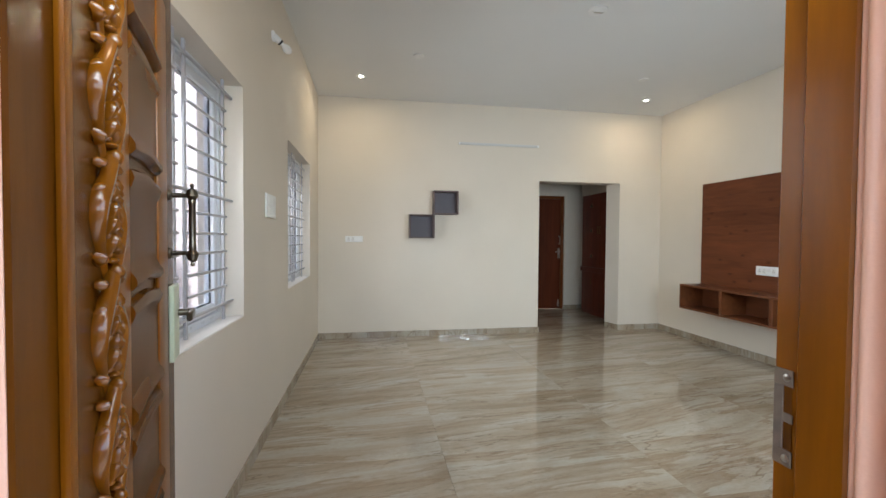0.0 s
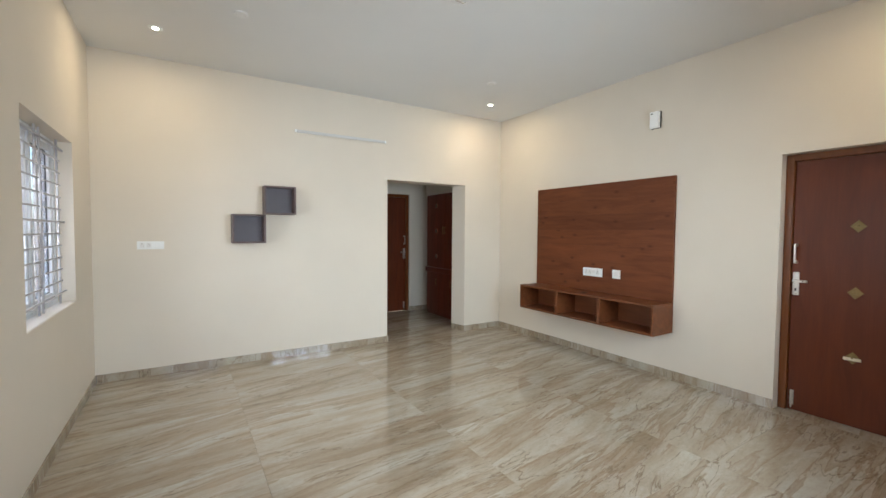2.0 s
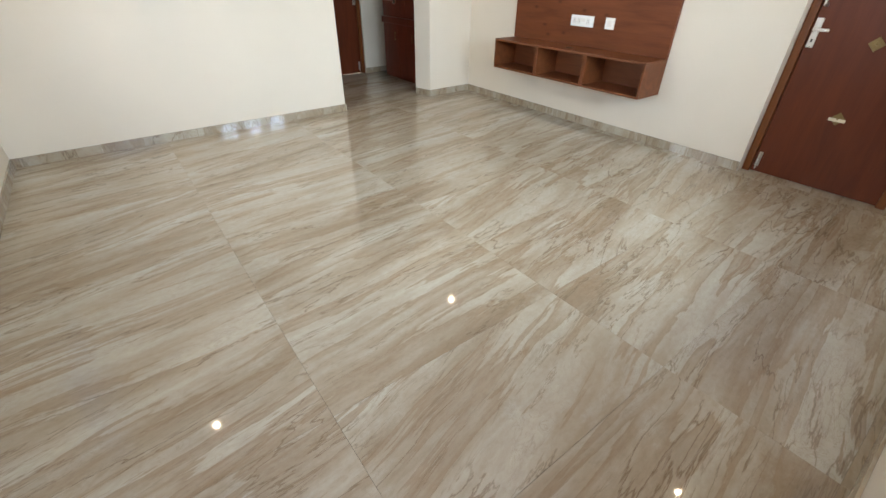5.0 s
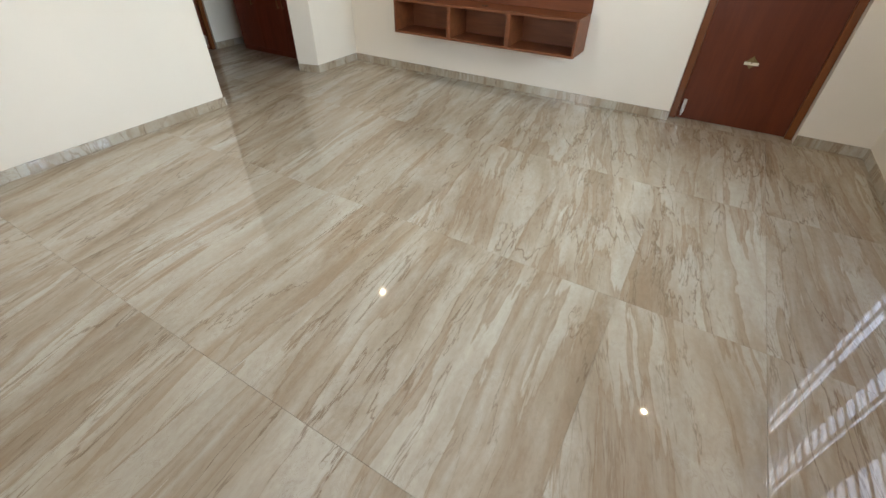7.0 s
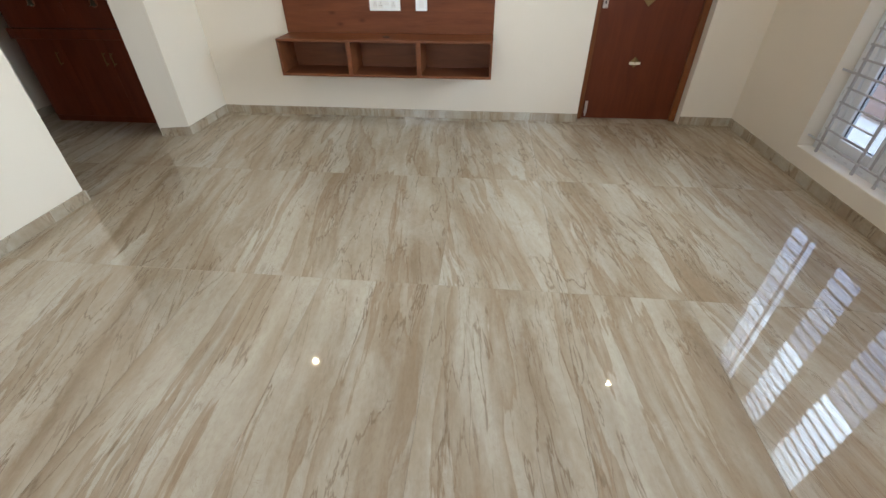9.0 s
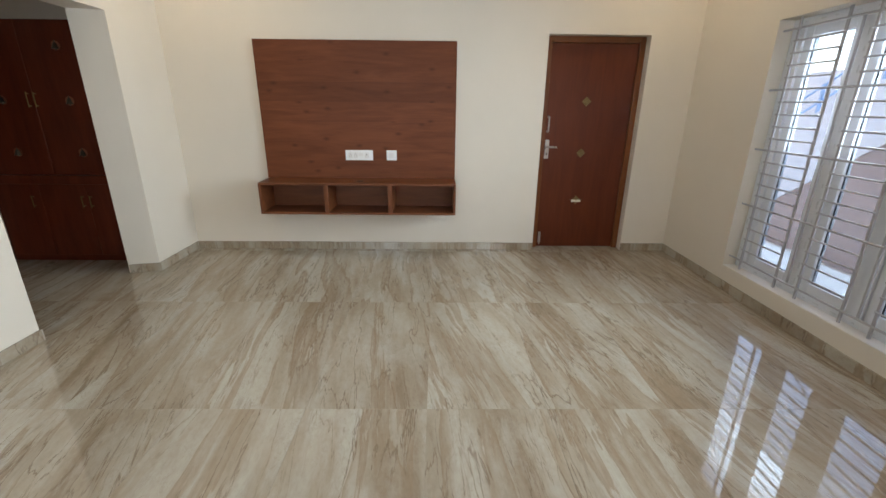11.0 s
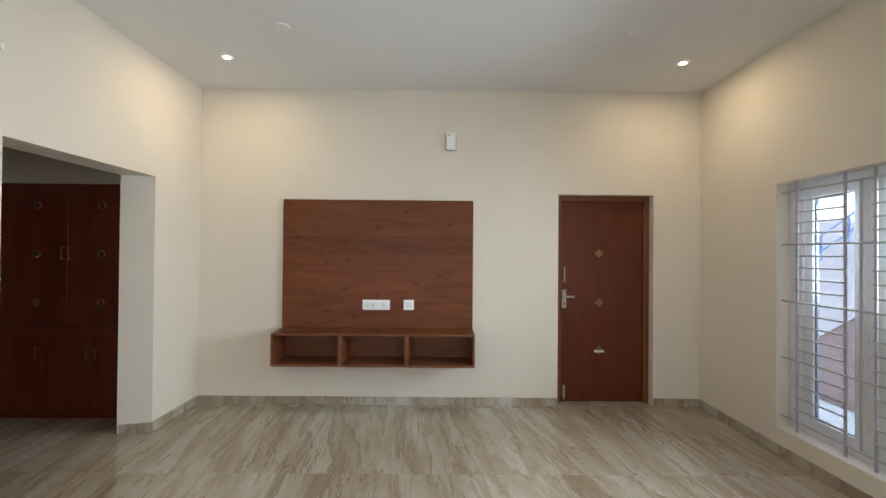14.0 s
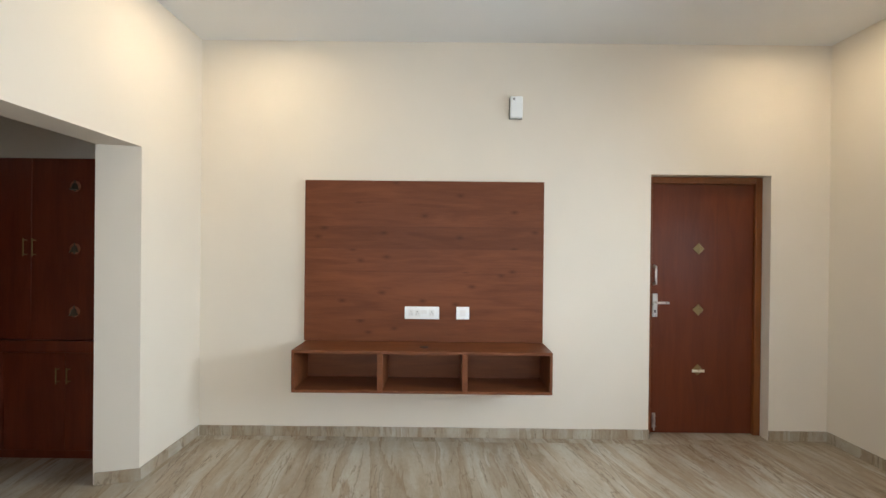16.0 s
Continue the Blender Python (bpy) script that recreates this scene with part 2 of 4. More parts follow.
M_TEAK = wood("polished_teak", (0.175, 0.053, 0.0014), (0.250, 0.084, 0.0026), 2, 0.3, 0.05, False, 12, spec=0.2)
M_TEAKC = wood("carved_teak", (0.140, 0.042, 0.0018), (0.21, 0.070, 0.0034), 2, 0.16, 0.15, False, 12, spec=0.5)
M_TEAKD = wood("dark_teak", (0.085, 0.027, 0.002), (0.13, 0.044, 0.0035), 2, 0.25, 0.0, False, 12, spec=0.25)
M_BROWN = wood("brown_polish", (0.088, 0.027, 0.0018), (0.128, 0.042, 0.0030), 2, 0.26, 0.0, False, 10, spec=0.07)
M_SHELF = wood("grey_brown_laminate", (0.080, 0.050, 0.048), (0.13, 0.085, 0.08), 0, 0.5, 0.0, False, 10)
M_SHELFB = plain("grey_back_laminate", (0.115, 0.105, 0.125), 0.55)
M_UPVC = plain("white_upvc", (0.70, 0.72, 0.75), 0.32, 0, 0.04)
M_FILM = plain("printed_film", (0.60, 0.62, 0.64), 0.4, 0, 0.25, 18)
M_BAR = plain("white_enamel_bar", (0.40, 0.39, 0.41), 0.35, 0, 0.06)
M_GASKET = plain("black_gasket", (0.02, 0.02, 0.022), 0.6)
M_PLASTIC = plain("white_plastic", (0.87, 0.89, 0.89), 0.3, 0, 0.02)
M_GREYPL = plain("grey_plastic", (0.62, 0.62, 0.61), 0.45, 0, 0.03)
M_MODULE = plain("plate_module_plastic", (0.80, 0.80, 0.79), 0.4, 0, 0.02)
M_RUST = plain("worn_steel_plate", (0.24, 0.20, 0.165), 0.45, 0.5, 0.3, 40)
M_COVER = plain("cover_plastic", (0.76, 0.76, 0.75), 0.6, 0, 0.02)
M_COPPER = plain("copper_ring", (0.42, 0.17, 0.10), 0.4, 0.5)
M_DARK = plain("dark_plastic", (0.015, 0.014, 0.014), 0.4)
M_STEEL = plain("brushed_steel", (0.62, 0.60, 0.57), 0.28, 1.0)
M_BRASS = plain("antique_brass", (0.24, 0.17, 0.075), 0.42, 0.8, 0.25, 60)
M_PEWTER = plain("antique_pewter", (0.15, 0.13, 0.10), 0.3, 1.0)
M_PALE = plain("film_covered_plate", (0.62, 0.70, 0.52), 0.3, 0.2)
M_TAPE = plain("masking_tape", (0.72, 0.66, 0.52), 0.6)
M_GLASS = glass("window_glass")
M_LAMP = glow("lit_led", (1.0, 0.90, 0.74), 7.0)
M_BULB = plain("frosted_bulb", (0.85, 0.85, 0.83), 0.25)
M_PAVE = painted("yard_concrete", (0.20, 0.23, 0.26), 0.5, 0.12)
M_OUTW = painted("outer_white_wall", (0.64, 0.59, 0.57), 0.8, 0.06)
M_PINK = painted("neighbour_wall", (0.72, 0.62, 0.60), 0.85, 0.08)
M_BRICK = painted("brown_cladding", (0.36, 0.255, 0.215), 0.75, 0.12)
M_BLUE = plain("blue_enamel", (0.22, 0.33, 0.50), 0.35)
M_EARTH = painted("dusty_ground", (0.33, 0.27, 0.21), 0.9, 0.2)

# ---- mesh helpers ----
def box(bm, x0, y0, z0, x1, y1, z1, bevel=0.0, seg=1):
    x0, x1, y0, y1, z0, z1 = min(x0, x1), max(x0, x1), min(y0, y1), max(y0, y1), min(z0, z1), max(z0, z1)
    m = Matrix.Translation(((x0 + x1) / 2, (y0 + y1) / 2, (z0 + z1) / 2)) @ Matrix.Diagonal((x1 - x0, y1 - y0, z1 - z0, 1))
    r = bmesh.ops.create_cube(bm, size=1, matrix=m)
    if bevel:
        edges = list({e for v in r["verts"] for e in v.link_edges})
        bmesh.ops.bevel(bm, geom=edges, offset=bevel, segments=seg, affect="EDGES", profile=0.6)
    return bm


def rod(bm, p0, p1, r, n=10, r2=None):
    p0, p1 = Vector(p0), Vector(p1)
    d = p1 - p0
    m = Matrix.Translation((p0 + p1) / 2) @ d.to_track_quat("Z", "Y").to_matrix().to_4x4()
    bmesh.ops.create_cone(bm, cap_ends=True, segments=n, radius1=r, radius2=r if r2 is None else r2, depth=d.length, matrix=m)
    return bm


def blob(bm, c, rx, ry, rz, u=12, v=8):
    bmesh.ops.create_uvsphere(bm, u_segments=u, v_segments=v, radius=1, matrix=Matrix.Translation(c) @ Matrix.Diagonal((rx, ry, rz, 1)))
    return bm


def tube(bm, pts, n=8):
    """One skin swept along (point, radius) pairs, closed at both ends."""
    rings = []
    for i, (p, r) in enumerate(pts):
        d = (pts[min(i + 1, len(pts) - 1)][0] - pts[max(i - 1, 0)][0]).normalized()
        u = d.cross(Vector((0, 1, 0)))
        u = u.normalized() if u.length > 1e-4 else Vector((1, 0, 0))
        v = d.cross(u)
        rings.append([bm.verts.new(p + r * (math.cos(2 * math.pi * k / n) * u + math.sin(2 * math.pi * k / n) * v)) for k in range(n)])
    for a, c in zip(rings, rings[1:]):
        for k in range(n):
            bm.faces.new((a[k], a[(k + 1) % n], c[(k + 1) % n], c[k]))
    bm.faces.new(rings[0][::-1])
    bm.faces.new(rings[-1])
    return bm


def lathe(bm, c, axis, profile, n=20):
    """A turned body: profile of (distance along axis, radius) from c."""
    q = Vector(axis).to_track_quat("Z", "Y").to_matrix()
    rings = []
    for h, r in profile:
        rings.append([bm.verts.new(Vector(c) + q @ Vector((r * math.cos(2 * math.pi * k / n), r * math.sin(2 * math.pi * k / n), h))) for k in range(n)])
    for a, b2 in zip(rings, rings[1:]):
        for k in range(n):
            bm.faces.new((a[k], a[(k + 1) % n], b2[(k + 1) % n], b2[k]))
    bm.faces.new(rings[0][::-1])
    bm.faces.new(rings[-1])
    return bm


def mesh_of(name, bm, material, smooth=False):
    me = bpy.data.meshes.new(name)
    bmesh.ops.recalc_face_normals(bm, faces=bm.faces)
    bm.to_mesh(me)
    bm.free()
    me.materials.append(material)
    if smooth:
        for p in me.polygons:
            p.use_smooth = True
        me.set_sharp_from_angle(angle=radians(38))
    return me


def part(name, bm, material, parent=None, label="", smooth=False):
    ob = new(name, mesh_of(name, bm, material, smooth))
    if parent:
        ob.parent = parent
    if label:
        ob["label"] = label
    return ob


def holder(name, m, label, category, group="", kind=""):
    ob = new(name)
    ob.empty_display_size = 0.1
    ob.matrix_world = m
    return tagged(ob, label, category, group, kind)


def B(*a, **k):
    return box(bmesh.new(), *a, **k)


def wall_mesh(name, axis, a0, a1, u0, u1, z0, z1, holes, material):
    """A wall with thickness from a0 to a1 along axis ('x' or 'y'), from u0 to u1 along the other, pierced by holes (u, u, z, z)."""
    us = sorted({u0, u1, *[h for q in holes for h in q[:2]]})
    zs = sorted({z0, z1, *[h for q in holes for h in q[2:]]})
    solid = {}
    for i in range(len(us) - 1):
        for j in range(len(zs) - 1):
            um, zm = (us[i] + us[i + 1]) / 2, (zs[j] + zs[j + 1]) / 2
            solid[i, j] = not any(q[0] < um < q[1] and q[2] < zm < q[3] for q in holes)
    bm = bmesh.new()
    cache = {}

    def vert(a, u, z):
        key = (round(a, 5), round(u, 5), round(z, 5))
        if key not in cache:
            cache[key] = bm.verts.new((a, u, z) if axis == "x" else (u, a, z))
        return cache[key]

    def quad(*pts):
        bm.faces.new([vert(*p) for p in pts])

    for (i, j), s in solid.items():
        if not s:
            continue
        ua, ub, za, zb = us[i], us[i + 1], zs[j], zs[j + 1]
        for a in (a0, a1):
            quad((a, ua, za), (a, ub, za), (a, ub, zb), (a, ua, zb))
        for di, dj, pts in ((-1, 0, ((ua, za), (ua, zb))), (1, 0, ((ub, za), (ub, zb))), (0, -1, ((ua, za), (ub, za))), (0, 1, ((ua, zb), (ub, zb)))):
            if not solid.get((i + di, j + dj), False):
                (p, q), (r, t) = pts
                quad((a0, p, q), (a0, r, t), (a1, r, t), (a1, p, q))
    return tagged(part(name, bm, material), kind="structure")


# ---- the room's shell ----
XW, XE, YS, YN, H = -0.681, 4.19, 0.343, 5.32, 3.128
XWo, XEo, YSo, YNo = -0.911, 4.42, 0.113, 5.565
W1, W2, W3 = (0.935, 2.155, 0.885, 2.122), (3.365, 4.600, 0.885, 2.122), (1.565, 3.233, 0.198, 2.062)
DOOR = (0.806, 1.757, 0.0, 2.1)
OPEN = (2.307, 3.535, 0.0, 2.125)
ENTRY = (-0.50, 0.80, 0.0, 2.16)
YC = 7.14

w = wall_mesh("wall_west", "x", XWo, XW, YSo, YNo, -0.5, H + 0.15, [W1, W2], M_WALL)
tagged(w, "cream painted plaster wall with two barred windows", "wall")
w = wall_mesh("wall_south", "y", YSo, YS, XW, XE, -0.5, H + 0.15, [W3, (ENTRY[0], ENTRY[1], -0.5, ENTRY[3])], M_WALL)
tagged(w, "cream painted plaster wall with entrance and wide window", "wall")
w = wall_mesh("wall_east", "x", XE, XEo, YSo, YC + 0.2, -0.5, H + 0.15, [(DOOR[0], DOOR[1], -0.5, DOOR[3])], M_WALL)
tagged(w, "cream painted plaster wall behind the television panel", "wall")
w = wall_mesh("wall_north", "y", YN, YNo, XW, XE, -0.5, H + 0.15, [(OPEN[0], OPEN[1], -0.5, OPEN[3])], M_WALL)
for v in w.data.vertices:
    if abs(v.co.x - OPEN[1]) < 1e-4 and abs(v.co.y - YNo) < 1e-4 and v.co.z < OPEN[3] + 0.01:
        v.co.x = 3.473
tagged(w, "cream painted plaster wall with a wide doorless opening", "wall")
FARDOOR = (2.61, 3.563, 0.0, 2.125)
w = wall_mesh("wall_passage_north", "y", YC, YC + 0.2, 1.0, XE, -0.5, H + 0.15, [(FARDOOR[0], FARDOOR[1], -0.5, FARDOOR[3])], M_WALL)
tagged(w, "pale painted wall at the end of the passage", "wall")
w = part("wall_passage_west", B(0.85, YNo, -0.5, 1.0, YC + 0.2, H + 0.15), M_WALL)
tagged(w, "pale painted side wall of the passage", "wall", kind="structure")
w = part("ceiling", B(XWo, YSo, H, XEo, YNo, H + 0.149), M_CEIL)
tagged(w, "flat white painted plaster ceiling", "ceiling", kind="structure")
w = part("ceiling_passage", B(0.85, YNo + 0.001, 2.75, XE, YC, 2.9), M_CEIL)
tagged(w, "flat white painted passage ceiling", "ceiling", kind="structure")
w = part("wall_above_cupboard", B(3.81, YNo + 0.001, 2.103, XE, 6.95, 2.749), M_WALL)
tagged(w, "pale plaster wall above the built-in cupboard", "wall", kind="structure")
# unseen panels added close behind the two shut doors
w = part("unseen_panel_east_door", B(4.60, 0.5, -0.3, 4.62, 2.1, 2.5), M_WALL)
tagged(w, "unseen panel added behind the shut door", "wall", kind="structure")

# added panel: blocks sky light that would leak under the far door
w = part("sky_block_far_door", B(2.4, YC + 0.42, -0.3, 3.8, YC + 0.44, 2.5), M_WALL)
tagged(w, "unseen panel added behind the far door to block the sky", "wall", kind="structure")

# ---- doors ----
def hinged_flush_door(name, label, m, width, height, mirror=False, medallions=True):
    """Flush veneered door in a wooden frame, seen from its local -y side; x runs along the wall."""
    d = holder(name, m, label, "door", kind="structure")
    fw = 0.055
    part("frame_post", B(0, 0, 0, fw, 0.11, height, bevel=0.004), M_FRAME, d, "brown polished wooden frame")
    part("frame_post", B(width - fw, 0, 0, width, 0.11, height, bevel=0.004), M_FRAME, d)
    part("frame_head", B(fw, 0, height - fw, width - fw, 0.11, height, bevel=0.004), M_FRAME, d)
    leaf = part("leaf", B(fw + 0.003, 0.024, 0.008, width - fw - 0.002, 0.06, height - fw - 0.001, bevel=0.001), M_DOOR, d)
    # unseen strips added behind the leaf so no light shows round its edge
    bm = B(fw, 0.0605, 0.006, fw + 0.014, 0.078, height - fw)
    box(bm, width - fw - 0.014, 0.0605, 0.006, width - fw, 0.078, height - fw)
    box(bm, fw + 0.014, 0.0605, height - fw - 0.014, width - fw - 0.014, 0.078, height - fw)
    part("door_stop", bm, M_FRAME, d)
    lx = 0.068 + 0.02
    bm = B(lx - 0.022, 0.014, 0.955, lx + 0.022, 0.0235, 1.145, bevel=0.003)
    lock = part("lock_plate", bm, M_STEEL, d, "steel lock plate")
    bm = bmesh.new()
    rod(bm, (lx, 0.014, 1.075), (lx, -0.03, 1.075), 0.010)
    box(bm, lx - 0.010, -0.042, 1.065, lx + 0.090, -0.028, 1.085, bevel=0.004)
    part("lever", bm, M_STEEL, d, "steel lever handle", True)
    part("keyhole", B(lx - 0.006, 0.012, 0.99, lx + 0.006, 0.0138, 1.012), M_DARK, d)
    # bow handle and tower bolt
    bm = bmesh.new()
    hx = lx - 0.006
    for zz in (1.225, 1.365):
        lathe(bm, (hx, 0.0235, zz), (0, -1, 0), [(0, 0.014), (0.006, 0.013), (0.012, 0.007), (0.03, 0.008)], 12)
    box(bm, hx - 0.008, -0.014, 1.218, hx + 0.008, -0.004, 1.372, bevel=0.003)
    part("pull_handle", bm, M_STEEL, d, "steel pull handle", True)
    bm = B(lx - 0.012, 0.018, 0.05, lx + 0.014, 0.0235, 0.17, bevel=0.001)
    rod(bm, (lx, 0.010, 0.03), (lx, 0.010, 0.165), 0.006)
    rod(bm, (lx, 0.010, 0.12), (lx, -0.012, 0.12), 0.004)
    for zz in (0.065, 0.105, 0.15):
        box(bm, lx - 0.010, 0.003, zz - 0.006, lx + 0.010, 0.018, zz + 0.006, bevel=0.001)
    part("tower_bolt", bm, M_STEEL, d, "small steel tower bolt", True)
    if medallions:
        for i, zz in enumerate((1.513, 1.015, 0.525)):
            bm = bmesh.new()
            for s, t0, t1 in ((0.047, 0.0235, 0.0195), (0.034, 0.0195, 0.0165), (0.016, 0.0165, 0.013)):
                q = [(s, 0), (0, s), (-s, 0), (0, -s)]
                lo = [bm.verts.new((0.445 + a, t0, zz + c)) for a, c in q]
                hi = [bm.verts.new((0.445 + a * 0.9, t1, zz + c * 0.9)) for a, c in q]
                bm.faces.new(hi)
                for k in range(4):
                    bm.faces.new((lo[k], lo[(k + 1) % 4], hi[(k + 1) % 4], hi[k]))
            blob(bm, (0.445, 0.013, zz), 0.007, 0.005, 0.007)
            md = part("medallion", bm, M_BRASS, leaf, "diamond brass medallion")
            if i == 2:
                part("tape", B(0.445 - 0.05, 0.010, zz - 0.018, 0.445 + 0.05, 0.0118, zz + 0.004), M_TAPE, leaf, "strip of pale masking tape")
    return d


# local x runs from the lock side to the hinge side
hinged_flush_door("door_1", "closed reddish-brown veneered door with diamond brass medallions", pose(4.272, 1.754, 0.002, 0, 0, -90), 0.945, 2.095)
d2 = hinged_flush_door("door_2", "closed dark brown veneered door at the passage end", pose(3.56, YC + 0.02, 0.002, 0, 0, 0) @ Matrix.Diagonal((-1, 1, 1, 1)), 0.944, 2.12, medallions=False)


def entrance():
    """Polished teak entrance: frame, peach plaster surround, carved leaf standing open."""
    d = holder("door_3", pose(0, 0, 0), "polished teak entrance door with carved strip, standing open", "door", kind="structure")
    bm = B(0.665, 0.217, 0, 0.80, 0.292, 2.16, bevel=0.004)
    jamb = part("frame_post", bm, M_TEAK, d, "orange polished teak frame")
    part("frame_rebate", B(0.681, 0.2925, 0, 0.80, 0.341, 2.16, bevel=0.003), M_TEAK, d)
    part("frame_post", B(-0.50, 0.20, 0, -0.455, 0.33, 2.16, bevel=0.004), M_TEAK, d)
    part("frame_head", B(-0.455, 0.19, 2.09, 0.665, 0.29, 2.16, bevel=0.004), M_TEAK, d)
    bm = B(0.6775, 0.306, 0.945, 0.6805, 0.338, 0.972, bevel=0.0008)
    box(bm, 0.6775, 0.306, 1.078, 0.6805, 0.338, 1.105, bevel=0.0008)
    box(bm, 0.6775, 0.322, 0.9722, 0.6805, 0.338, 1.0778, bevel=0.0008)
    box(bm, 0.6775, 0.306, 1.018, 0.6805, 0.3218, 1.033, bevel=0.0008)
    part("strike_plate", bm, M_RUST, d, "worn steel strike plate with two slots")
    for zz in (0.958, 1.092):
        part("screw", lathe(bmesh.new(), (0.6775, 0.316, zz), (-1, 0, 0), [(0, 0.0065), (0.001, 0.006), (0.002, 0.003), (0.0022, 0.0005)], 12), M_STEEL, d, "steel screw", True)
    for z0, z1 in ((0.9725, 1.0175), (1.0335, 1.0775)):
        part("strike_slot", B(0.6798, 0.308, z0, 0.6806, 0.3215, z1), M_TEAKD, d)
    # leaf in its own axes: x from hinge to lock edge, seen face at y = 0 towards -y
    L, ht = 1.08, 2.08
    leaf = part("leaf", B(0, 0, 0.01, L, 0.04, ht, bevel=0.004), M_BROWN, d, "brown polished wooden door leaf")
    leaf.matrix_world = pose(-0.336, 0.2, 0, 0, 0, 106.2)

    def on(name, bm, mt, label="", smooth=False):
        return part(name, bm, mt, leaf, label, smooth)

    on("bead", B(0.110, -0.012, 0.06, 0.138, 0, 2.03, bevel=0.005, seg=2), M_TEAK, "orange polished bead", True)
    on("strip_ground", B(0.139, -0.006, 0.06, 0.359, 0, 2.03, bevel=0.003), M_TEAKD, "brown polished ground of the carving")
    bm = bmesh.new()
    # two stems that cross and part, a fine spray of curled leaves in every loop, a bud at every crossing
    rng = random.Random(5)
    for ph in (0, math.pi):
        pts = []
        for k in range(261):
            z = 0.075 + 1.94 * k / 260
            a = 2 * math.pi * z / 0.36 + ph
            pts.append((Vector((0.311 + 0.060 * math.sin(a) * (1 - 0.18 * math.cos(2 * a)), -0.010 - 0.007 * math.cos(a), z)), 0.0088 + 0.0042 * abs(math.sin(a)) ** 2))
        tube(bm, pts, 10)
        # shallow groove line beside the stem
        tube(bm, [(p + Vector((-0.013 * math.copysign(1, p.x - 0.311) if abs(p.x - 0.311) > 0.03 else 0, 0.004, 0)), 0.0035) for p, r in pts], 6)
    for k in range(11):
        zc = 0.09 + 0.18 * k
        for i in range(9):
            u = i / 8 * 2 - 1
            side = -1 if i % 2 else 1
            base = Vector((0.311 + rng.uniform(-0.004, 0.004), -0.009, zc + 0.050 * u))
            turn = side * rng.uniform(0.5, 1.1)
            pts = []
            for j in range(7):
                t = j / 6
                ang = turn + side * 1.9 * t
                pts.append((base + Vector((0.024 * t * math.sin(ang), -0.009 * math.sin(math.pi * t), 0.026 * t * math.cos(ang))), 0.0028 + 0.0066 * math.sin(math.pi * min(1, t * 0.85 + 0.12))))
            tube(bm, pts, 8)
            blob(bm, pts[-1][0] + Vector((0, -0.003, 0)), 0.0055, 0.006, 0.0055, 8, 6)
        for dx in (-0.056, 0.056):
            for q in (0.045, 0.075, 0.105):
                pts = [(Vector((0.311 + dx * (0.72 + 0.42 * math.sin(0.5 * math.pi * t / 5)), -0.006 - 0.007 * math.sin(math.pi * t / 5), zc + q + (q - 0.075) * 0.5 * t / 5)), 0.0025 + 0.0060 * math.sin(math.pi * (t + 0.6) / 6.2)) for t in range(6)]
                tube(bm, pts, 8)
        blob(bm, (0.311, -0.020, zc + 0.09), 0.011, 0.010, 0.013)
        for dz in (-0.018, 0.018):
            blob(bm, (0.311, -0.016, zc + 0.09 + dz), 0.014, 0.008, 0.0055, 12, 6)
    bmesh.ops.scale(bm, vec=(0.80, 1.15, 1), verts=bm.verts, space=Matrix.Translation((-0.311, 0, 0)))
    bmesh.ops.translate(bm, vec=(-0.033, 0, 0), verts=bm.verts)
    on("carving", bm, M_TEAKC, "carved scroll strip in orange polished teak", True)
    on("lock_edge", B(1.0803, 0.001, 0.012, 1.084, 0.039, 2.078, bevel=0.001), M_TEAK, "orange polished edge of the leaf")
    # framed field with stacked curved ribs
    for x0, x1 in ((0.361, 0.440), (0.752, 0.895)):
        on("bead", B(x0, -0.010, 0.12, x1, 0, 1.97, bevel=0.005, seg=2), M_TEAK, "", True)
    for z0, z1 in ((0.105, 0.13), (1.96, 1.985)):
        on("bead", B(0.440, -0.010, z0, 0.752, 0, z1, bevel=0.005, seg=2), M_TEAK, "", True)
    zz = 0.16
    while zz < 1.85:
        bm = bmesh.new()
        prof = [(0.0, 0.0), (0.004, -0.012), (0.014, -0.020), (0.026, -0.019), (0.040, -0.010), (0.052, -0.006), (0.195, -0.006), (0.207, -0.013), (0.222, -0.017), (0.236, -0.012), (0.242, 0.0)]
        rows = []
        for s in range(9):
            u = s / 8
            x = 0.442 + 0.308 * u
            sag = 0.010 * math.sin(math.pi * u) ** 2
            rows.append([bm.verts.new((x, y, zz + h + sag)) for h, y in prof])
        for a, c in zip(rows, rows[1:]):
            for i in range(len(prof) - 1):
                bm.faces.new((a[i], a[i + 1], c[i + 1], c[i]))
        for r in (rows[0], rows[-1]):
            bm.faces.new(r)
        on("raised_rib", bm, M_BROWN, "", True)
        zz += 0.262
    # pull handle, lock plate and lever near the free edge
    bm = bmesh.new()
    hx = 1.0
    for z in (1.265, 1.445):
        lathe(bm, (hx, 0, z), (0, -1, 0), [(0, 0.018), (0.005, 0.018), (0.009, 0.008), (0.05, 0.007), (0.055, 0.010)], 14)
    lathe(bm, (hx, -0.062, 1.222), (0, 0, 1), [(0, 0.003), (0.006, 0.007), (0.014, 0.004), (0.020, 0.013), (0.040, 0.019), (0.052, 0.010), (0.060, 0.012), (0.066, 0.010), (0.13, 0.011), (0.196, 0.010), (0.202, 0.012), (0.210, 0.010), (0.222, 0.019), (0.242, 0.013), (0.248, 0.004), (0.256, 0.007), (0.262, 0.003)], 16)
    on("pull_handle", bm, M_PEWTER, "turned antique pewter pull handle", True)
    on("lock_plate", B(0.965, -0.016, 0.93, 1.078, -0.0005, 1.165, bevel=0.003), M_PALE, "lock plate still under pale film")
    bm = bmesh.new()
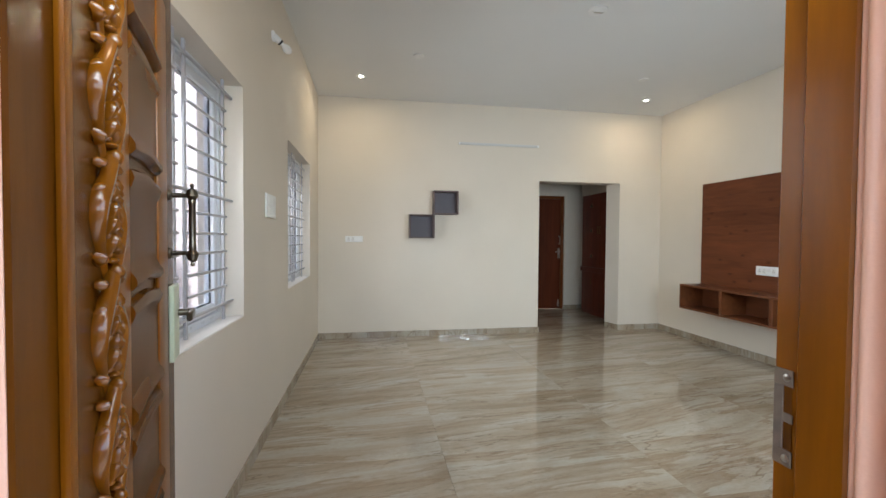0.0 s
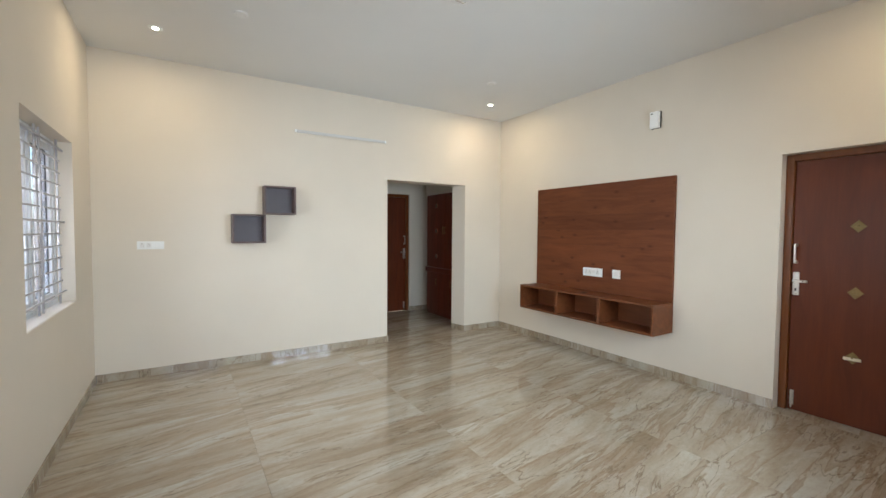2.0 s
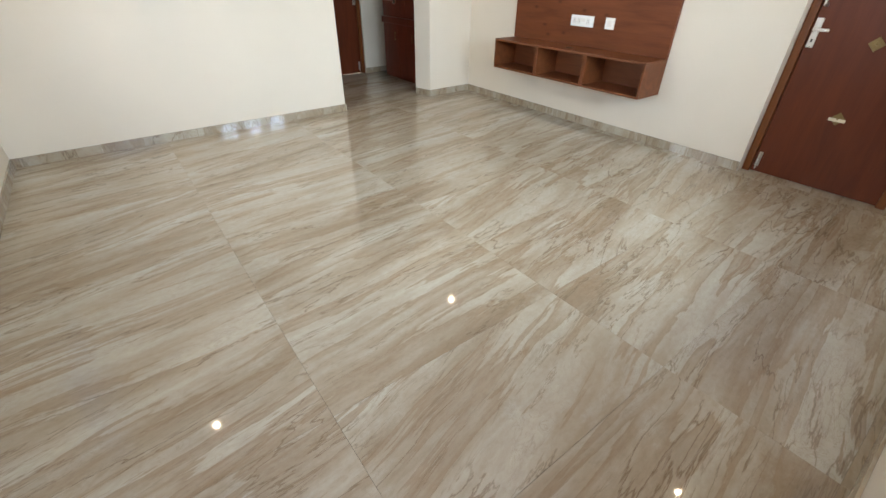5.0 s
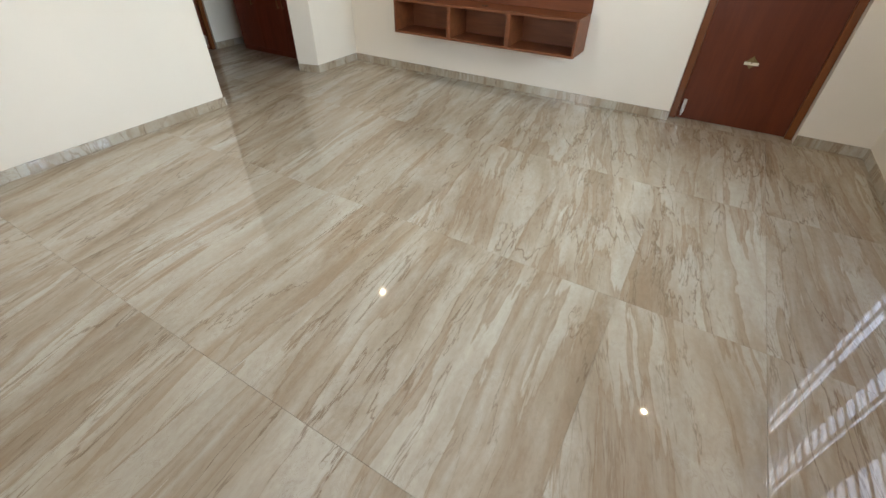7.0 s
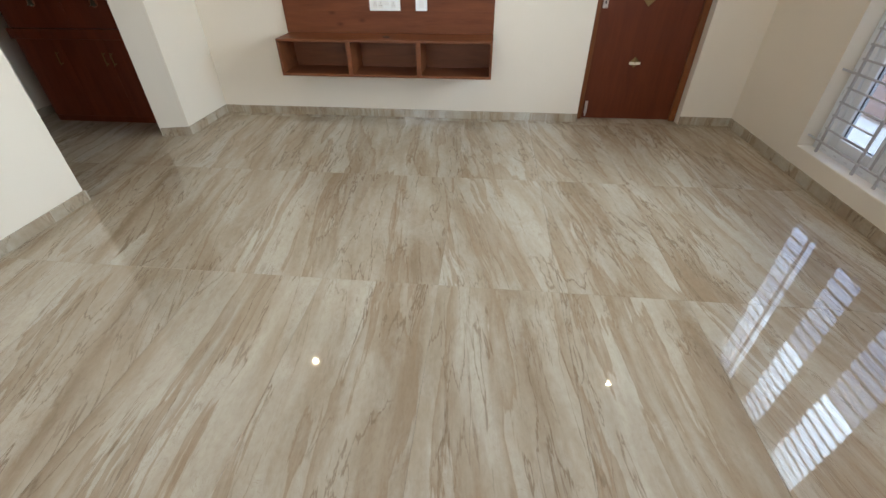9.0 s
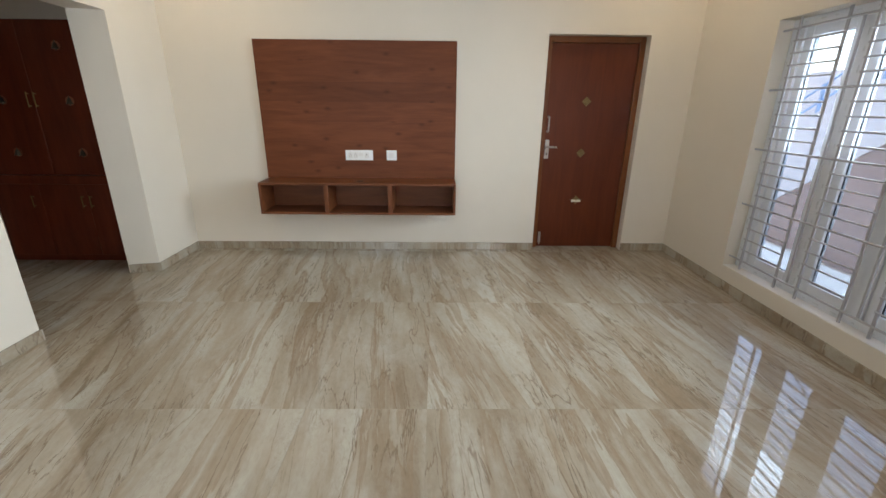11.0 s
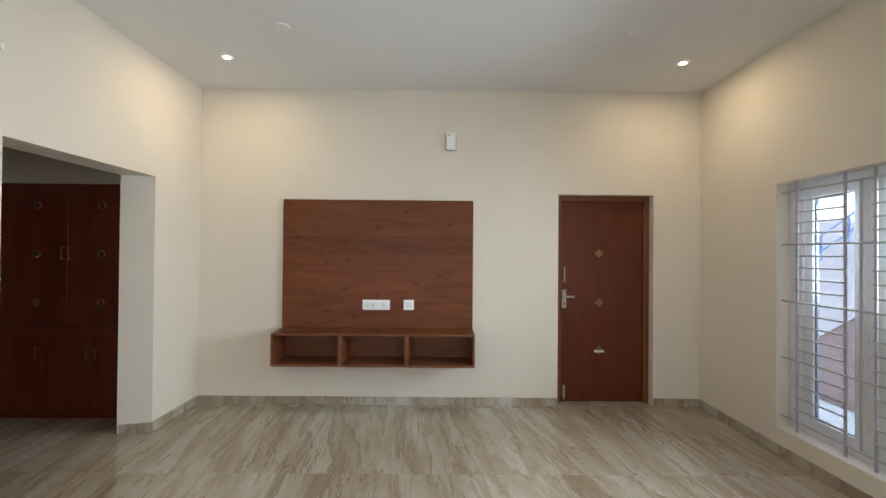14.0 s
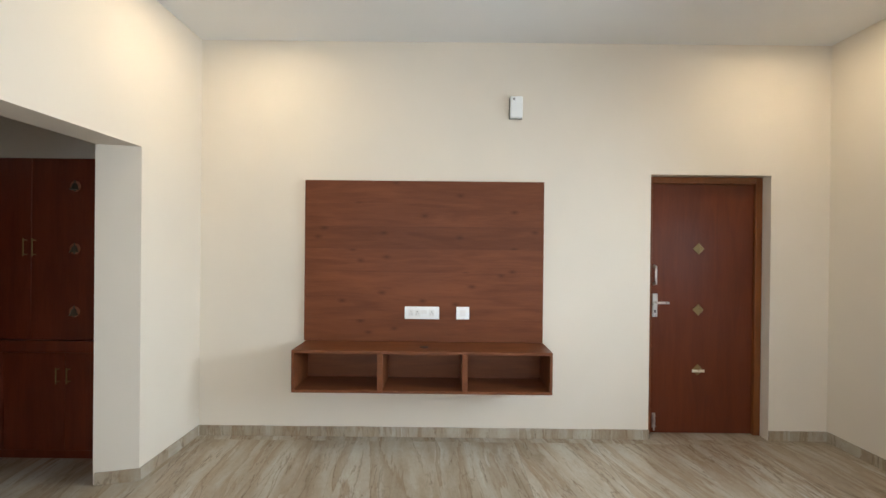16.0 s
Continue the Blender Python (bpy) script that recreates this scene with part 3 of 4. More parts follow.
    rod(bm, (1.054, -0.012, 1.07), (1.054, -0.05, 1.07), 0.011, 12)
    box(bm, 0.955, -0.064, 1.055, 1.066, -0.048, 1.083, bevel=0.005)
    on("lever", bm, M_PEWTER, "antique lever handle", True)
    return d


entrance()


def moulding(bm, x, xb, y0, y1, side):
    """Upright plaster moulding: rounded ribs and hollows across its face, run from floor to head."""
    beads = ((0.0, 0.06, 0.003), (0.06, 0.24, 0.014), (0.24, 0.34, -0.010), (0.34, 0.62, 0.020), (0.62, 0.74, -0.010), (0.74, 1.0, 0.014))
    face = []
    for a, c, hgt in beads:
        for k in range(8):
            t = k / 8
            face.append((x - side * hgt * math.sin(math.pi * t), y1 + (y0 - y1) * (a + (c - a) * t)))
    face += [(x, y0), (xb, y0), (xb, y1)]
    lo = [bm.verts.new((a, c, 0)) for a, c in face]
    hi = [bm.verts.new((a, c, 2.155)) for a, c in face]
    for k in range(len(face)):
        j = (k + 1) % len(face)
        bm.faces.new((lo[k], lo[j], hi[j], hi[k]))
    bm.faces.new(lo[::-1])
    bm.faces.new(hi)
    bmesh.ops.recalc_face_normals(bm, faces=bm.faces)


bm = bmesh.new()
moulding(bm, 0.668, 0.798, 0.075, 0.216, 1)
w = tagged(part("trim_entrance_east", bm, M_PEACH, smooth=True), "moulded peach plaster surround beside the entrance", "door surround", kind="structure")
bm = bmesh.new()
moulding(bm, -0.332, -0.498, 0.075, 0.185, -1)
w = tagged(part("trim_entrance_west", bm, M_PEACH, smooth=True), "moulded peach plaster surround beside the entrance", "door surround", kind="structure")

# ---- windows ----
def casement(parent, x0, x1, z0, z1, y, f=0.046):
    """One glazed sash: frame, gasket, pane, printed film on the profile."""
    bm = bmesh.new()
    box(bm, x0, y, z0, x0 + f, y + 0.05, z1, bevel=0.004)
    box(bm, x1 - f, y, z0, x1, y + 0.05, z1, bevel=0.004)
    box(bm, x0 + f, y, z0, x1 - f, y + 0.05, z0 + f, bevel=0.004)
    box(bm, x0 + f, y, z1 - f, x1 - f, y + 0.05, z1, bevel=0.004)
    s = part("sash", bm, M_UPVC, parent, "white plastic sash")
    bm = bmesh.new()
    g = 0.004
    a0, a1, b0, b1 = x0 + f, x1 - f, z0 + f, z1 - f
    for q in ((a0, b0, a0 + g, b1), (a1 - g, b0, a1, b1), (a0 + g, b0, a1 - g, b0 + g), (a0 + g, b1 - g, a1 - g, b1)):
        box(bm, q[0], y + 0.019, q[1], q[2], y + 0.027, q[3])
    part("gasket", bm, M_GASKET, s, "black rubber gasket")
    p = part("pane", B(a0 + g, y + 0.0205, b0 + g, a1 - g, y + 0.0255, b1 - g), M_GLASS, s)
    p.visible_shadow = False
    return s


def upvc_window(name, label, m, width, z0, z1, sashes, fw=0.042, rail=0.042, mull=0.022, stile=0.046):
    """Plastic window in an opening; local x along the wall, local +y out of doors, inner wall face at y = 0."""
    wd = holder(name, m, label, "window", kind="structure")
    y0, y1 = 0.105, 0.175
    bm = bmesh.new()
    box(bm, 0.002, y0, z0 + 0.002, fw, y1, z1 - 0.002, bevel=0.003)
    box(bm, width - fw, y0, z0 + 0.002, width - 0.002, y1, z1 - 0.002, bevel=0.003)
    box(bm, fw, y0, z0 + 0.002, width - fw, y1, z0 + rail, bevel=0.003)
    box(bm, fw, y0, z1 - rail, width - fw, y1, z1 - 0.002, bevel=0.003)
    inner = width - 2 * fw
    sw = inner / sashes
    for i in range(1, sashes):
        x = fw + sw * i
        box(bm, x - mull, y0, z0 + rail, x + mull, y1, z1 - rail, bevel=0.003)
    part("window_frame", bm, M_UPVC, wd, "white plastic frame with film printing")
    # protective film with printed marks on the profiles
    bm = bmesh.new()
    rnd = random.Random(len(name) + int(width * 100))
    for i in range(sashes):
        x = fw + sw * i + (0.022 if i else 0)
        xs = (x - 0.022,) if i else (0.018,)
        for xx in xs:
            z = z0 + 0.08
            while z < z1 - 0.1:
                box(bm, xx, y0 - 0.0012, z, xx + rnd.uniform(0.006, 0.014), y0 - 0.0004, z + rnd.uniform(0.012, 0.05))
                z += rnd.uniform(0.07, 0.16)
    x = 0.1
    while x < width - 0.1:
        for zz in (z0 + 0.02, z1 - 0.032):
            box(bm, x, y0 - 0.0012, zz, x + rnd.uniform(0.015, 0.05), y0 - 0.0004, zz + 0.010)
        x += rnd.uniform(0.08, 0.15)
    part("film_print", bm, M_FILM, wd, "grey marks printed on protective film")
    for i in range(sashes):
        a = fw + sw * i + (mull + 0.002 if i else 0.002)
        c = fw + sw * (i + 1) - (mull + 0.002 if i < sashes - 1 else 0.002)
        casement(wd, a, c, z0 + rail + 0.002, z1 - rail - 0.002, y0 + 0.012, stile)
    part("window_sill", B(0.003, 0.004, z0 + 0.0005, width - 0.003, y0 - 0.001, z0 + 0.006, bevel=0.002), M_SILL, wd, "painted plaster sill")
    return wd


def grille(name, m, label, cols, thins, longs, between, zb, zt, width, depth, r=0.0075):
    """Steel bars set in the opening: columns of short cross bars between uprights, long bars let into the reveals."""
    g = holder(name, m, label, "window grille", "window grilles")
    for a, c in cols:
        for x in (a, c):
            part("upright", B(x - 0.009, depth - 0.006, zb, x + 0.009, depth + 0.006, zt, bevel=0.0015), M_BAR, g)
    for x in thins:
        part("upright", B(x - 0.007, depth - 0.005, longs[0], x + 0.007, depth + 0.005, longs[-1], bevel=0.001), M_BAR, g)
    for z in longs:
        part("long_bar", rod(bmesh.new(), (0.001, depth - 0.013, z), (width - 0.001, depth - 0.013, z), r, 8), M_BAR, g, smooth=True)
    for z0, z1 in zip(longs, longs[1:]):
        for k in range(1, between + 1):
            z = z0 + (z1 - z0) * k / (between + 1)
            for a, c in cols:
                part("cross_bar", rod(bmesh.new(), (a - 0.006, depth - 0.012, z), (c + 0.006, depth - 0.012, z), r * 0.85, 8), M_BAR, g, smooth=True)
    return g


def west(y):
    return pose(XW, y, 0, 0, 0, 90)


SM = (W1, W2)
for i, q in enumerate(SM):
    # local x runs along +y, local +y points out of doors
    upvc_window("window_%d" % (i + 1), "white plastic two-sash window behind steel bars", west(q[0]), q[1] - q[0], q[2], q[3], 2)
    grille("window_grille", west(q[0]), "white enamelled steel grille in the window opening",
           ((0.09, 0.575), (0.675, 1.125)), (), (0.976, 1.508, 2.054), 5, 0.891, 2.120, q[1] - q[0], 0.072)
m3 = pose(W3[1], YS, 0, 0, 0, 180)
upvc_window("window_3", "wide white plastic three-sash window with low sill behind steel bars", m3, W3[1] - W3[0], W3[2], W3[3], 3, 0.115, 0.058, 0.035, 0.067)
grille("window_grille", m3, "wide white enamelled steel grille in the window opening",
       ((0.123, 0.492), (0.687, 1.029), (1.224, 1.55)), (0.595, 1.13), (0.285, 0.732, 1.163, 1.592, 1.99), 4, 0.204, 2.060, W3[1] - W3[0], 0.058)

# ---- television wall ----
panel = holder("tv_back_panel", pose(4.1895, 3.546, 0.763), "reddish-brown wood laminate back panel with knots on the wall", "wall panel")
z, rnd = 0.0, random.Random(4)
for hgt in (0.175, 0.185, 0.18, 0.185, 0.178, 0.18, 0.178):
    p = part("plank", B(-0.0295, -0.938, 0.0, 0.0, 0.938, hgt, bevel=0.0006), M_TV, panel)
    p.location = (0, 0, z)
    z += hgt
unit = holder("tv_unit", pose(0, 0, 0), "wall-hung reddish-brown laminate unit with three open compartments", "tv cabinet")
XF, YA, YB, ZA, ZB = 3.847, 2.608, 4.470, 0.460, 0.762
part("top", B(XF, YA, ZB - 0.022, 4.189, YB, ZB, bevel=0.0015), M_TVBOX, unit)
part("bottom", B(XF, YA, ZA, 4.189, YB, ZA + 0.02, bevel=0.0015), M_TVBOX, unit)
for y0, y1 in ((YA, YA + 0.02), (YB - 0.02, YB), (3.818, 3.858), (3.212, 3.252)):
    part("divider" if YA + 0.1 < y0 < YB - 0.1 else "side", B(XF + 0.001, y0, ZA + 0.0205, 4.165, y1, ZB - 0.0225, bevel=0.001), M_TVBOX, unit)
part("back", B(4.166, YA + 0.001, ZA + 0.0205, 4.1885, YB - 0.001, ZB - 0.0225), M_TVBOX, unit)
bm = bmesh.new()
lathe(bm, (3.98, 3.53, ZB), (0, 0, 1), [(0, 0.032), (0.003, 0.032), (0.004, 0.026), (0.004, 0.001)], 20)
part("cable_grommet", bm, M_DARK, unit, "black cable grommet", True)


def socket_plate(name, label, m, wd, ht, modules):
    """Modular plate: local x across, local -y out of the wall."""
    s = holder(name, m, label, "switchboard")
    part("plate", B(-wd / 2, -0.011, -ht / 2, wd / 2, -0.0005, ht / 2, bevel=0.003, seg=2), M_PLASTIC, s, smooth=True)
    for kind, x, z, a, c in modules:
        if kind == "switch":
            part("rocker", B(x - a / 2, -0.0155, z - c / 2, x + a / 2, -0.0113, z + c / 2, bevel=0.0018), M_PLASTIC, s)
        elif kind == "blank":
            part("blank_module", B(x - a / 2, -0.0128, z - c / 2, x + a / 2, -0.0112, z + c / 2, bevel=0.0006), M_MODULE, s)
        else:
            so = part("socket", B(x - a / 2, -0.0138, z - c / 2, x + a / 2, -0.0112, z + c / 2, bevel=0.0008), M_MODULE, s)
            for dx, dz, rr in ((0, 0.011, 0.0036), (-0.009, -0.007, 0.0028), (0.009, -0.007, 0.0028)):
                part("hole", rod(bmesh.new(), (x + dx, -0.0145, z + dz), (x + dx, -0.0139, z + dz), rr, 10), M_DARK, so)
    return s


EAST = lambda y, z, x=4.1595: pose(x, y, z, 0, 0, -90)
socket_plate("socket_plate", "white six-module socket plate on the wood panel", EAST(3.558, 0.990), 0.27, 0.098,
             (("socket", -0.085, 0, 0.042, 0.055), ("socket", -0.035, 0, 0.042, 0.055), ("blank", 0.015, 0.008, 0.05, 0.03), ("socket", 0.075, 0, 0.042, 0.055)))
socket_plate("socket_plate", "small square white data plate on the wood panel", EAST(3.238, 0.991), 0.10, 0.098, (("blank", 0, 0, 0.045, 0.05),))
socket_plate("socket_plate", "white socket plate on the cream wall", pose(-0.229, YN, 1.300, 0, 0, 0), 0.222, 0.078,
             (("socket", -0.07, 0, 0.042, 0.05), ("socket", -0.015, 0, 0.042, 0.05), ("switch", 0.06, 0, 0.045, 0.052)))
sw = socket_plate("switchboard", "white switch plate with two rows of rockers", pose(XW, 2.745, 1.525, 0, 0, 90), 0.265, 0.158, tuple(
    [("switch", x, 0.036, 0.034, 0.05) for x in (-0.06, -0.02, 0.02)] + [("blank", 0.075, 0.036, 0.05, 0.05)] + [("switch", x, -0.036, 0.034, 0.05) for x in (-0.06, -0.02, 0.05, 0.09)]))

bell = holder("door_chime", pose(XE, 2.835, 2.607, 0, 0, -90), "white plastic door chime box high on the wall", "door chime")
part("case", B(-0.048, -0.052, -0.083, 0.048, -0.012, 0.083, bevel=0.008, seg=3), M_PLASTIC, bell, smooth=True)
part("base", B(-0.052, -0.0115, -0.085, 0.052, -0.0005, 0.085, bevel=0.003), M_DARK, bell, "dark back plate")
part("lens", rod(bmesh.new(), (-0.022, -0.0535, 0.06), (-0.022, -0.0522, 0.06), 0.008, 14), M_DARK, bell, "small dark lens")

# ---- wall boxes, tube light, bulbs ----
def wall_box(x0, z0):
    s = holder("wall_shelf", pose(x0, 5.32, z0), "grey-brown laminate open box shelf on the wall", "wall shelf", "box shelves")
    wd, ht, dp, t = 0.330, 0.309, 0.155, 0.018
    part("top", B(0, -dp, ht - t, wd, -0.0005, ht, bevel=0.001), M_SHELF, s)
    part("bottom", B(0, -dp, 0, wd, -0.0005, t, bevel=0.001), M_SHELF, s)
    part("side", B(0, -dp + 0.0005, t + 0.0003, t, -0.0008, ht - t - 0.0003), M_SHELF, s)
    part("side", B(wd - t, -dp + 0.0005, t + 0.0003, wd, -0.0008, ht - t - 0.0003), M_SHELF, s)
    part("back", B(t + 0.0003, -0.012, t + 0.0003, wd - t - 0.0003, -0.001, ht - t - 0.0003), M_SHELFB, s)
    return s


wall_box(0.797, 1.632)
wall_box(0.480, 1.317)

batten = holder("tube_light", pose(1.714, YN, 2.597), "unlit slim white batten light on the wall", "batten light")
part("batten", B(-0.565, -0.018, -0.014, 0.565, -0.0005, 0.016, bevel=0.004), M_GREYPL, batten)
part("diffuser", B(-0.545, -0.034, -0.018, 0.545, -0.0183, 0.014, bevel=0.006, seg=3), M_GREYPL, batten, smooth=True)
for s in (-1, 1):
    part("end_cap", B(s * 0.5455, -0.032, -0.017, s * 0.566, -0.0183, 0.015, bevel=0.003), M_PLASTIC, batten)


def bulb_holder(m, label):
    b = holder("bulb_holder", m, label, "bulb holder", "wall bulb holders")
    bm = bmesh.new()
    lathe(bm, (0, 0, 0), (0, -1, 0), [(0.0005, 0.036), (0.010, 0.036), (0.018, 0.030), (0.022, 0.010)], 20)
    part("rose", bm, M_PLASTIC, b, smooth=True)
    ax = Vector((0.55, -0.65, -0.52)).normalized()
    bm = bmesh.new()
    lathe(bm, (0, -0.012, 0), ax, [(0, 0.020), (0.018, 0.024), (0.045, 0.022), (0.048, 0.018)], 18)
    part("socket", bm, M_PLASTIC, b, smooth=True)
    bm = bmesh.new()
    lathe(bm, Vector((0, -0.012, 0)) + ax * 0.0485, ax, [(0, 0.0215), (0.012, 0.0215)], 18)
    part("collar", bm, M_DARK, b, "dark collar", True)
    bm = bmesh.new()
    lathe(bm, Vector((0, -0.012, 0)) + ax * 0.061, ax, [(0, 0.014), (0.015, 0.016), (0.035, 0.026), (0.055, 0.030), (0.072, 0.026), (0.084, 0.014), (0.088, 0.002)], 20)
    part("bulb", bm, M_BULB, b, "frosted white bulb", True)
    return b


bulb_holder(pose(XW, 2.835, 2.71, 0, 0, 90), "white wall bulb holder with unlit bulb")
bulb_holder(pose(2.21, YS, 2.55, 0, 0, 180), "white wall bulb holder with unlit bulb")

# ---- ceiling lamps and covers ----
def downlight(x, y):
    s = holder("downlight", pose(x, y, H), "lit round recessed warm white ceiling spot", "downlight", "ceiling spots")
    bm = bmesh.new()
    lathe(bm, (0, 0, -0.0004), (0, 0, -1), [(0, 0.052), (0.004, 0.052), (0.007, 0.047), (0.007, 0.036), (0.0035, 0.034), (0.0035, 0.001)], 28)
    part("trim_ring", bm, M_PLASTIC, s, smooth=True)
    part("led_face", rod(bmesh.new(), (0, 0, -0.0062), (0, 0, -0.0042), 0.022, 24), M_LAMP, s, "glowing warm white face")
    ld = bpy.data.lights.new("led_light", "AREA")
    ld.shape, ld.size, ld.energy, ld.color = "DISK", 0.032, 0.82, (1.0, 0.80, 0.53)
    lo = new("led_light", ld)
    lo.matrix_world = pose(x, y, H - 0.0085)
    return s


for x, y in ((-0.125, 4.57), (3.51, 4.725), (3.525, 0.90), (-0.125, 0.90)):
    downlight(x, y)


def ceiling_cover(x, y, r, label):
    s = holder("ceiling_cover", pose(x, y, H), label, "junction cover", "round ceiling covers")
    bm = bmesh.new()
    lathe(bm, (0, 0, -0.0004), (0, 0, -1), [(0, r), (0.008, r), (0.012, r * 0.93), (0.014, r * 0.6), (0.014, 0.002)], 28)
    part("plate", bm, M_COVER, s, smooth=True)
    for k in (-1, 1):
        part("screw", rod(bmesh.new(), (k * r * 0.6, 0, -0.0165), (k * r * 0.6, 0, -0.0135), 0.005, 10), M_STEEL, s)
    return s


for x, y in ((0.45, 3.93), (3.02, 4.08), (3.062, 1.51), (0.45, 1.51)):
    ceiling_cover(x, y, 0.052, "round white blank cover on the ceiling")
c = ceiling_cover(1.76, 2.85, 0.075, "round white fan box cover on the ceiling")
part("fan_hook", rod(bmesh.new(), (-0.035, 0, -0.022), (0.035, 0, -0.022), 0.006, 8), M_STEEL, c, "steel fan hook rod")

# ---- passage cupboard ----
cup = holder("cupboard", pose(0, 0, 0), "dark reddish-brown laminate cupboard with bell motifs in the passage", "cupboard")
CX, C0, C1 = 3.785, 5.60, 6.875
part("carcass", B(CX + 0.02, C0, 0.0, 4.188, C1, 2.10), M_CUP, cup)
ys = [5.62, 6.265, 6.84]
for y0, y1, hy in ((5.605, 6.264, 6.235), (6.268, 6.87, 6.298)):
    dr = part("upper_door", B(CX, y0, 0.832, CX + 0.0195, y1, 2.095, bevel=0.002), M_CUP, cup)
    bm = bmesh.new()
    for z in (1.425, 1.525):
        rod(bm, (CX, hy, z), (CX - 0.025, hy, z), 0.004, 8)
    box(bm, CX - 0.031, hy - 0.004, 1.412, CX - 0.023, hy + 0.004, 1.538, bevel=0.002)
    part("handle", bm, M_BRASS, dr, "slim brass handle")
    by = 5.96 if y0 < 6 else 6.535
    for z in (1.035, 1.473, 1.908):
        bm = bmesh.new()
        lathe(bm, (CX - 0.006, by, z - 0.03), (0, 0, 1), [(0, 0.028), (0.006, 0.028), (0.014, 0.020), (0.034, 0.016), (0.046, 0.009), (0.050, 0.003)], 14)
        blob(bm, (CX - 0.006, by, z - 0.034), 0.007, 0.007, 0.008)
        rod(bm, (CX - 0.006, by, z + 0.02), (CX - 0.006, by, z + 0.036), 0.004, 8)
        rg = bmesh.new()
        lathe(rg, (CX - 0.0005, by, z - 0.005), (-1, 0, 0), [(0, 0.038), (0.002, 0.038), (0.003, 0.0365), (0.003, 0.0345), (0.001, 0.0335), (0.001, 0.001)], 20)
        part("ring", rg, M_COPPER, dr, "thin copper ring", True)
        part("bell", bm, M_PEWTER, dr, "small hanging brass bell", True)
part("ledge", B(CX - 0.018, C0, 0.745, CX + 0.0195, C1 + 0.02, 0.828, bevel=0.004), M_CUP, cup, "dark projecting ledge")
for y0, y1, hy in ((5.605, 6.026, 5.99), (6.030, 6.453, 6.064), (6.457, 6.87, 6.516)):
    dr = part("lower_door", B(CX, y0, 0.06, CX + 0.0195, y1, 0.742, bevel=0.002), M_CUP, cup)
    bm = bmesh.new()
    for z in (0.545, 0.63):
        rod(bm, (CX, hy, z), (CX - 0.025, hy, z), 0.004, 8)
    box(bm, CX - 0.031, hy - 0.004, 0.532, CX - 0.023, hy + 0.004, 0.642, bevel=0.002)
    part("handle", bm, M_BRASS, dr, "slim brass handle")
part("plinth", B(CX + 0.012, C0, 0.0, CX + 0.0195, C1, 0.058), M_CUP, cup)

# ---- out of doors ----
g = part("ground", B(-400, -400, -0.62, 400, 400, -0.52), M_EARTH)
tagged(g, "dusty open ground round the house", "ground", kind="structure")
g = part("pavement_yard", B(-2.2, -2.3, -0.519, 9.0, YSo - 0.001, -0.47), M_PAVE)
tagged(g, "pale bluish concrete yard beside the house", "yard", kind="structure")
g = part("porch_floor", B(-1.2, -1.6, -0.469, 1.3, YSo - 0.001, -0.012), M_PAVE)
tagged(g, "raised porch floor before the entrance", "porch", kind="structure")


def slope_z(x):
    return 0.356 + 0.69 * (6.0 - x)


st = holder("outer_stair", pose(0, 0, 0), "white plastered outdoor stair with blue railing over brown cladding", "staircase")


def prism(pts, y0, y1):
    bm = bmesh.new()
    a = [bm.verts.new((x, y0, z)) for x, z in pts]
    c = [bm.verts.new((x, y1, z)) for x, z in pts]
    bm.faces.new(a)
    bm.faces.new(c[::-1])
    for i in range(len(pts)):
        j = (i + 1) % len(pts)
        bm.faces.new((a[i], a[j], c[j], c[i]))
    return bm


part("base_wall", prism([(6.7, -0.52), (6.7, slope_z(6.7)), (4.2, slope_z(4.2)), (0.4, slope_z(4.2)), (0.4, -0.52)], -2.75, -2.52), M_BRICK, st, "brown clad base wall")
part("parapet", prism([(6.8, slope_z(6.8)), (6.8, 0.95), (5.35, 1.81), (0.4, 1.81), (0.4, slope_z(4.2) + 0.001), (4.2, slope_z(4.2) + 0.001)], -2.75, -2.50), M_OUTW, st, "white plastered parapet")
for x in (6.55, 6.12, 5.7, 5.3):
    z = 0.95 + (6.8 - x) * 0.593
    part("post", B(x - 0.018, -2.633, z - 0.02, x + 0.018, -2.597, z + 0.46), M_BLUE, st, "blue painted post")
for dz in (0.22, 0.44):
    part("rail", rod(bmesh.new(), (6.6, -2.615, 1.07 + dz), (4.95, -2.615, 2.05 + dz), 0.016, 10), M_BLUE, st, "blue painted rail", True)
for i in range(9):
    x = 6.9 - 0.27 * i
    part("step", B(x - 0.28, -3.75, -0.52, x, -2.76, -0.35 + 0.18 * i), M_OUTW, st)
# unseen slab and side wall, added to keep sky light off the entrance jambs
g = part("unseen_shade_slab", B(-1.29, -2.2, 2.55, 1.3, YSo - 0.001, 2.7), M_OUTW)
tagged(g, "unseen white slab added over the entrance to shade the jambs", "porch roof", kind="structure")
g = part("unseen_shade_wall", B(-1.29, -1.59, -0.0118, -1.09, YSo - 0.002, 2.549), M_OUTW)
tagged(g, "unseen white side wall added to shade the entrance jambs", "wall", kind="structure")
hb = part("house", B(-2, -9.5, -0.52, 14, -7.5, 2.45), M_OUTW)
tagged(hb, "pale plastered house beyond the yard", "house")
nb = part("neighbour_wall", B(-2.6, -2.0, -0.52, -2.35, 9.0, 4.2), M_PINK)
tagged(nb, "tall pinkish plastered wall of the neighbouring house", "house wall", kind="structure")

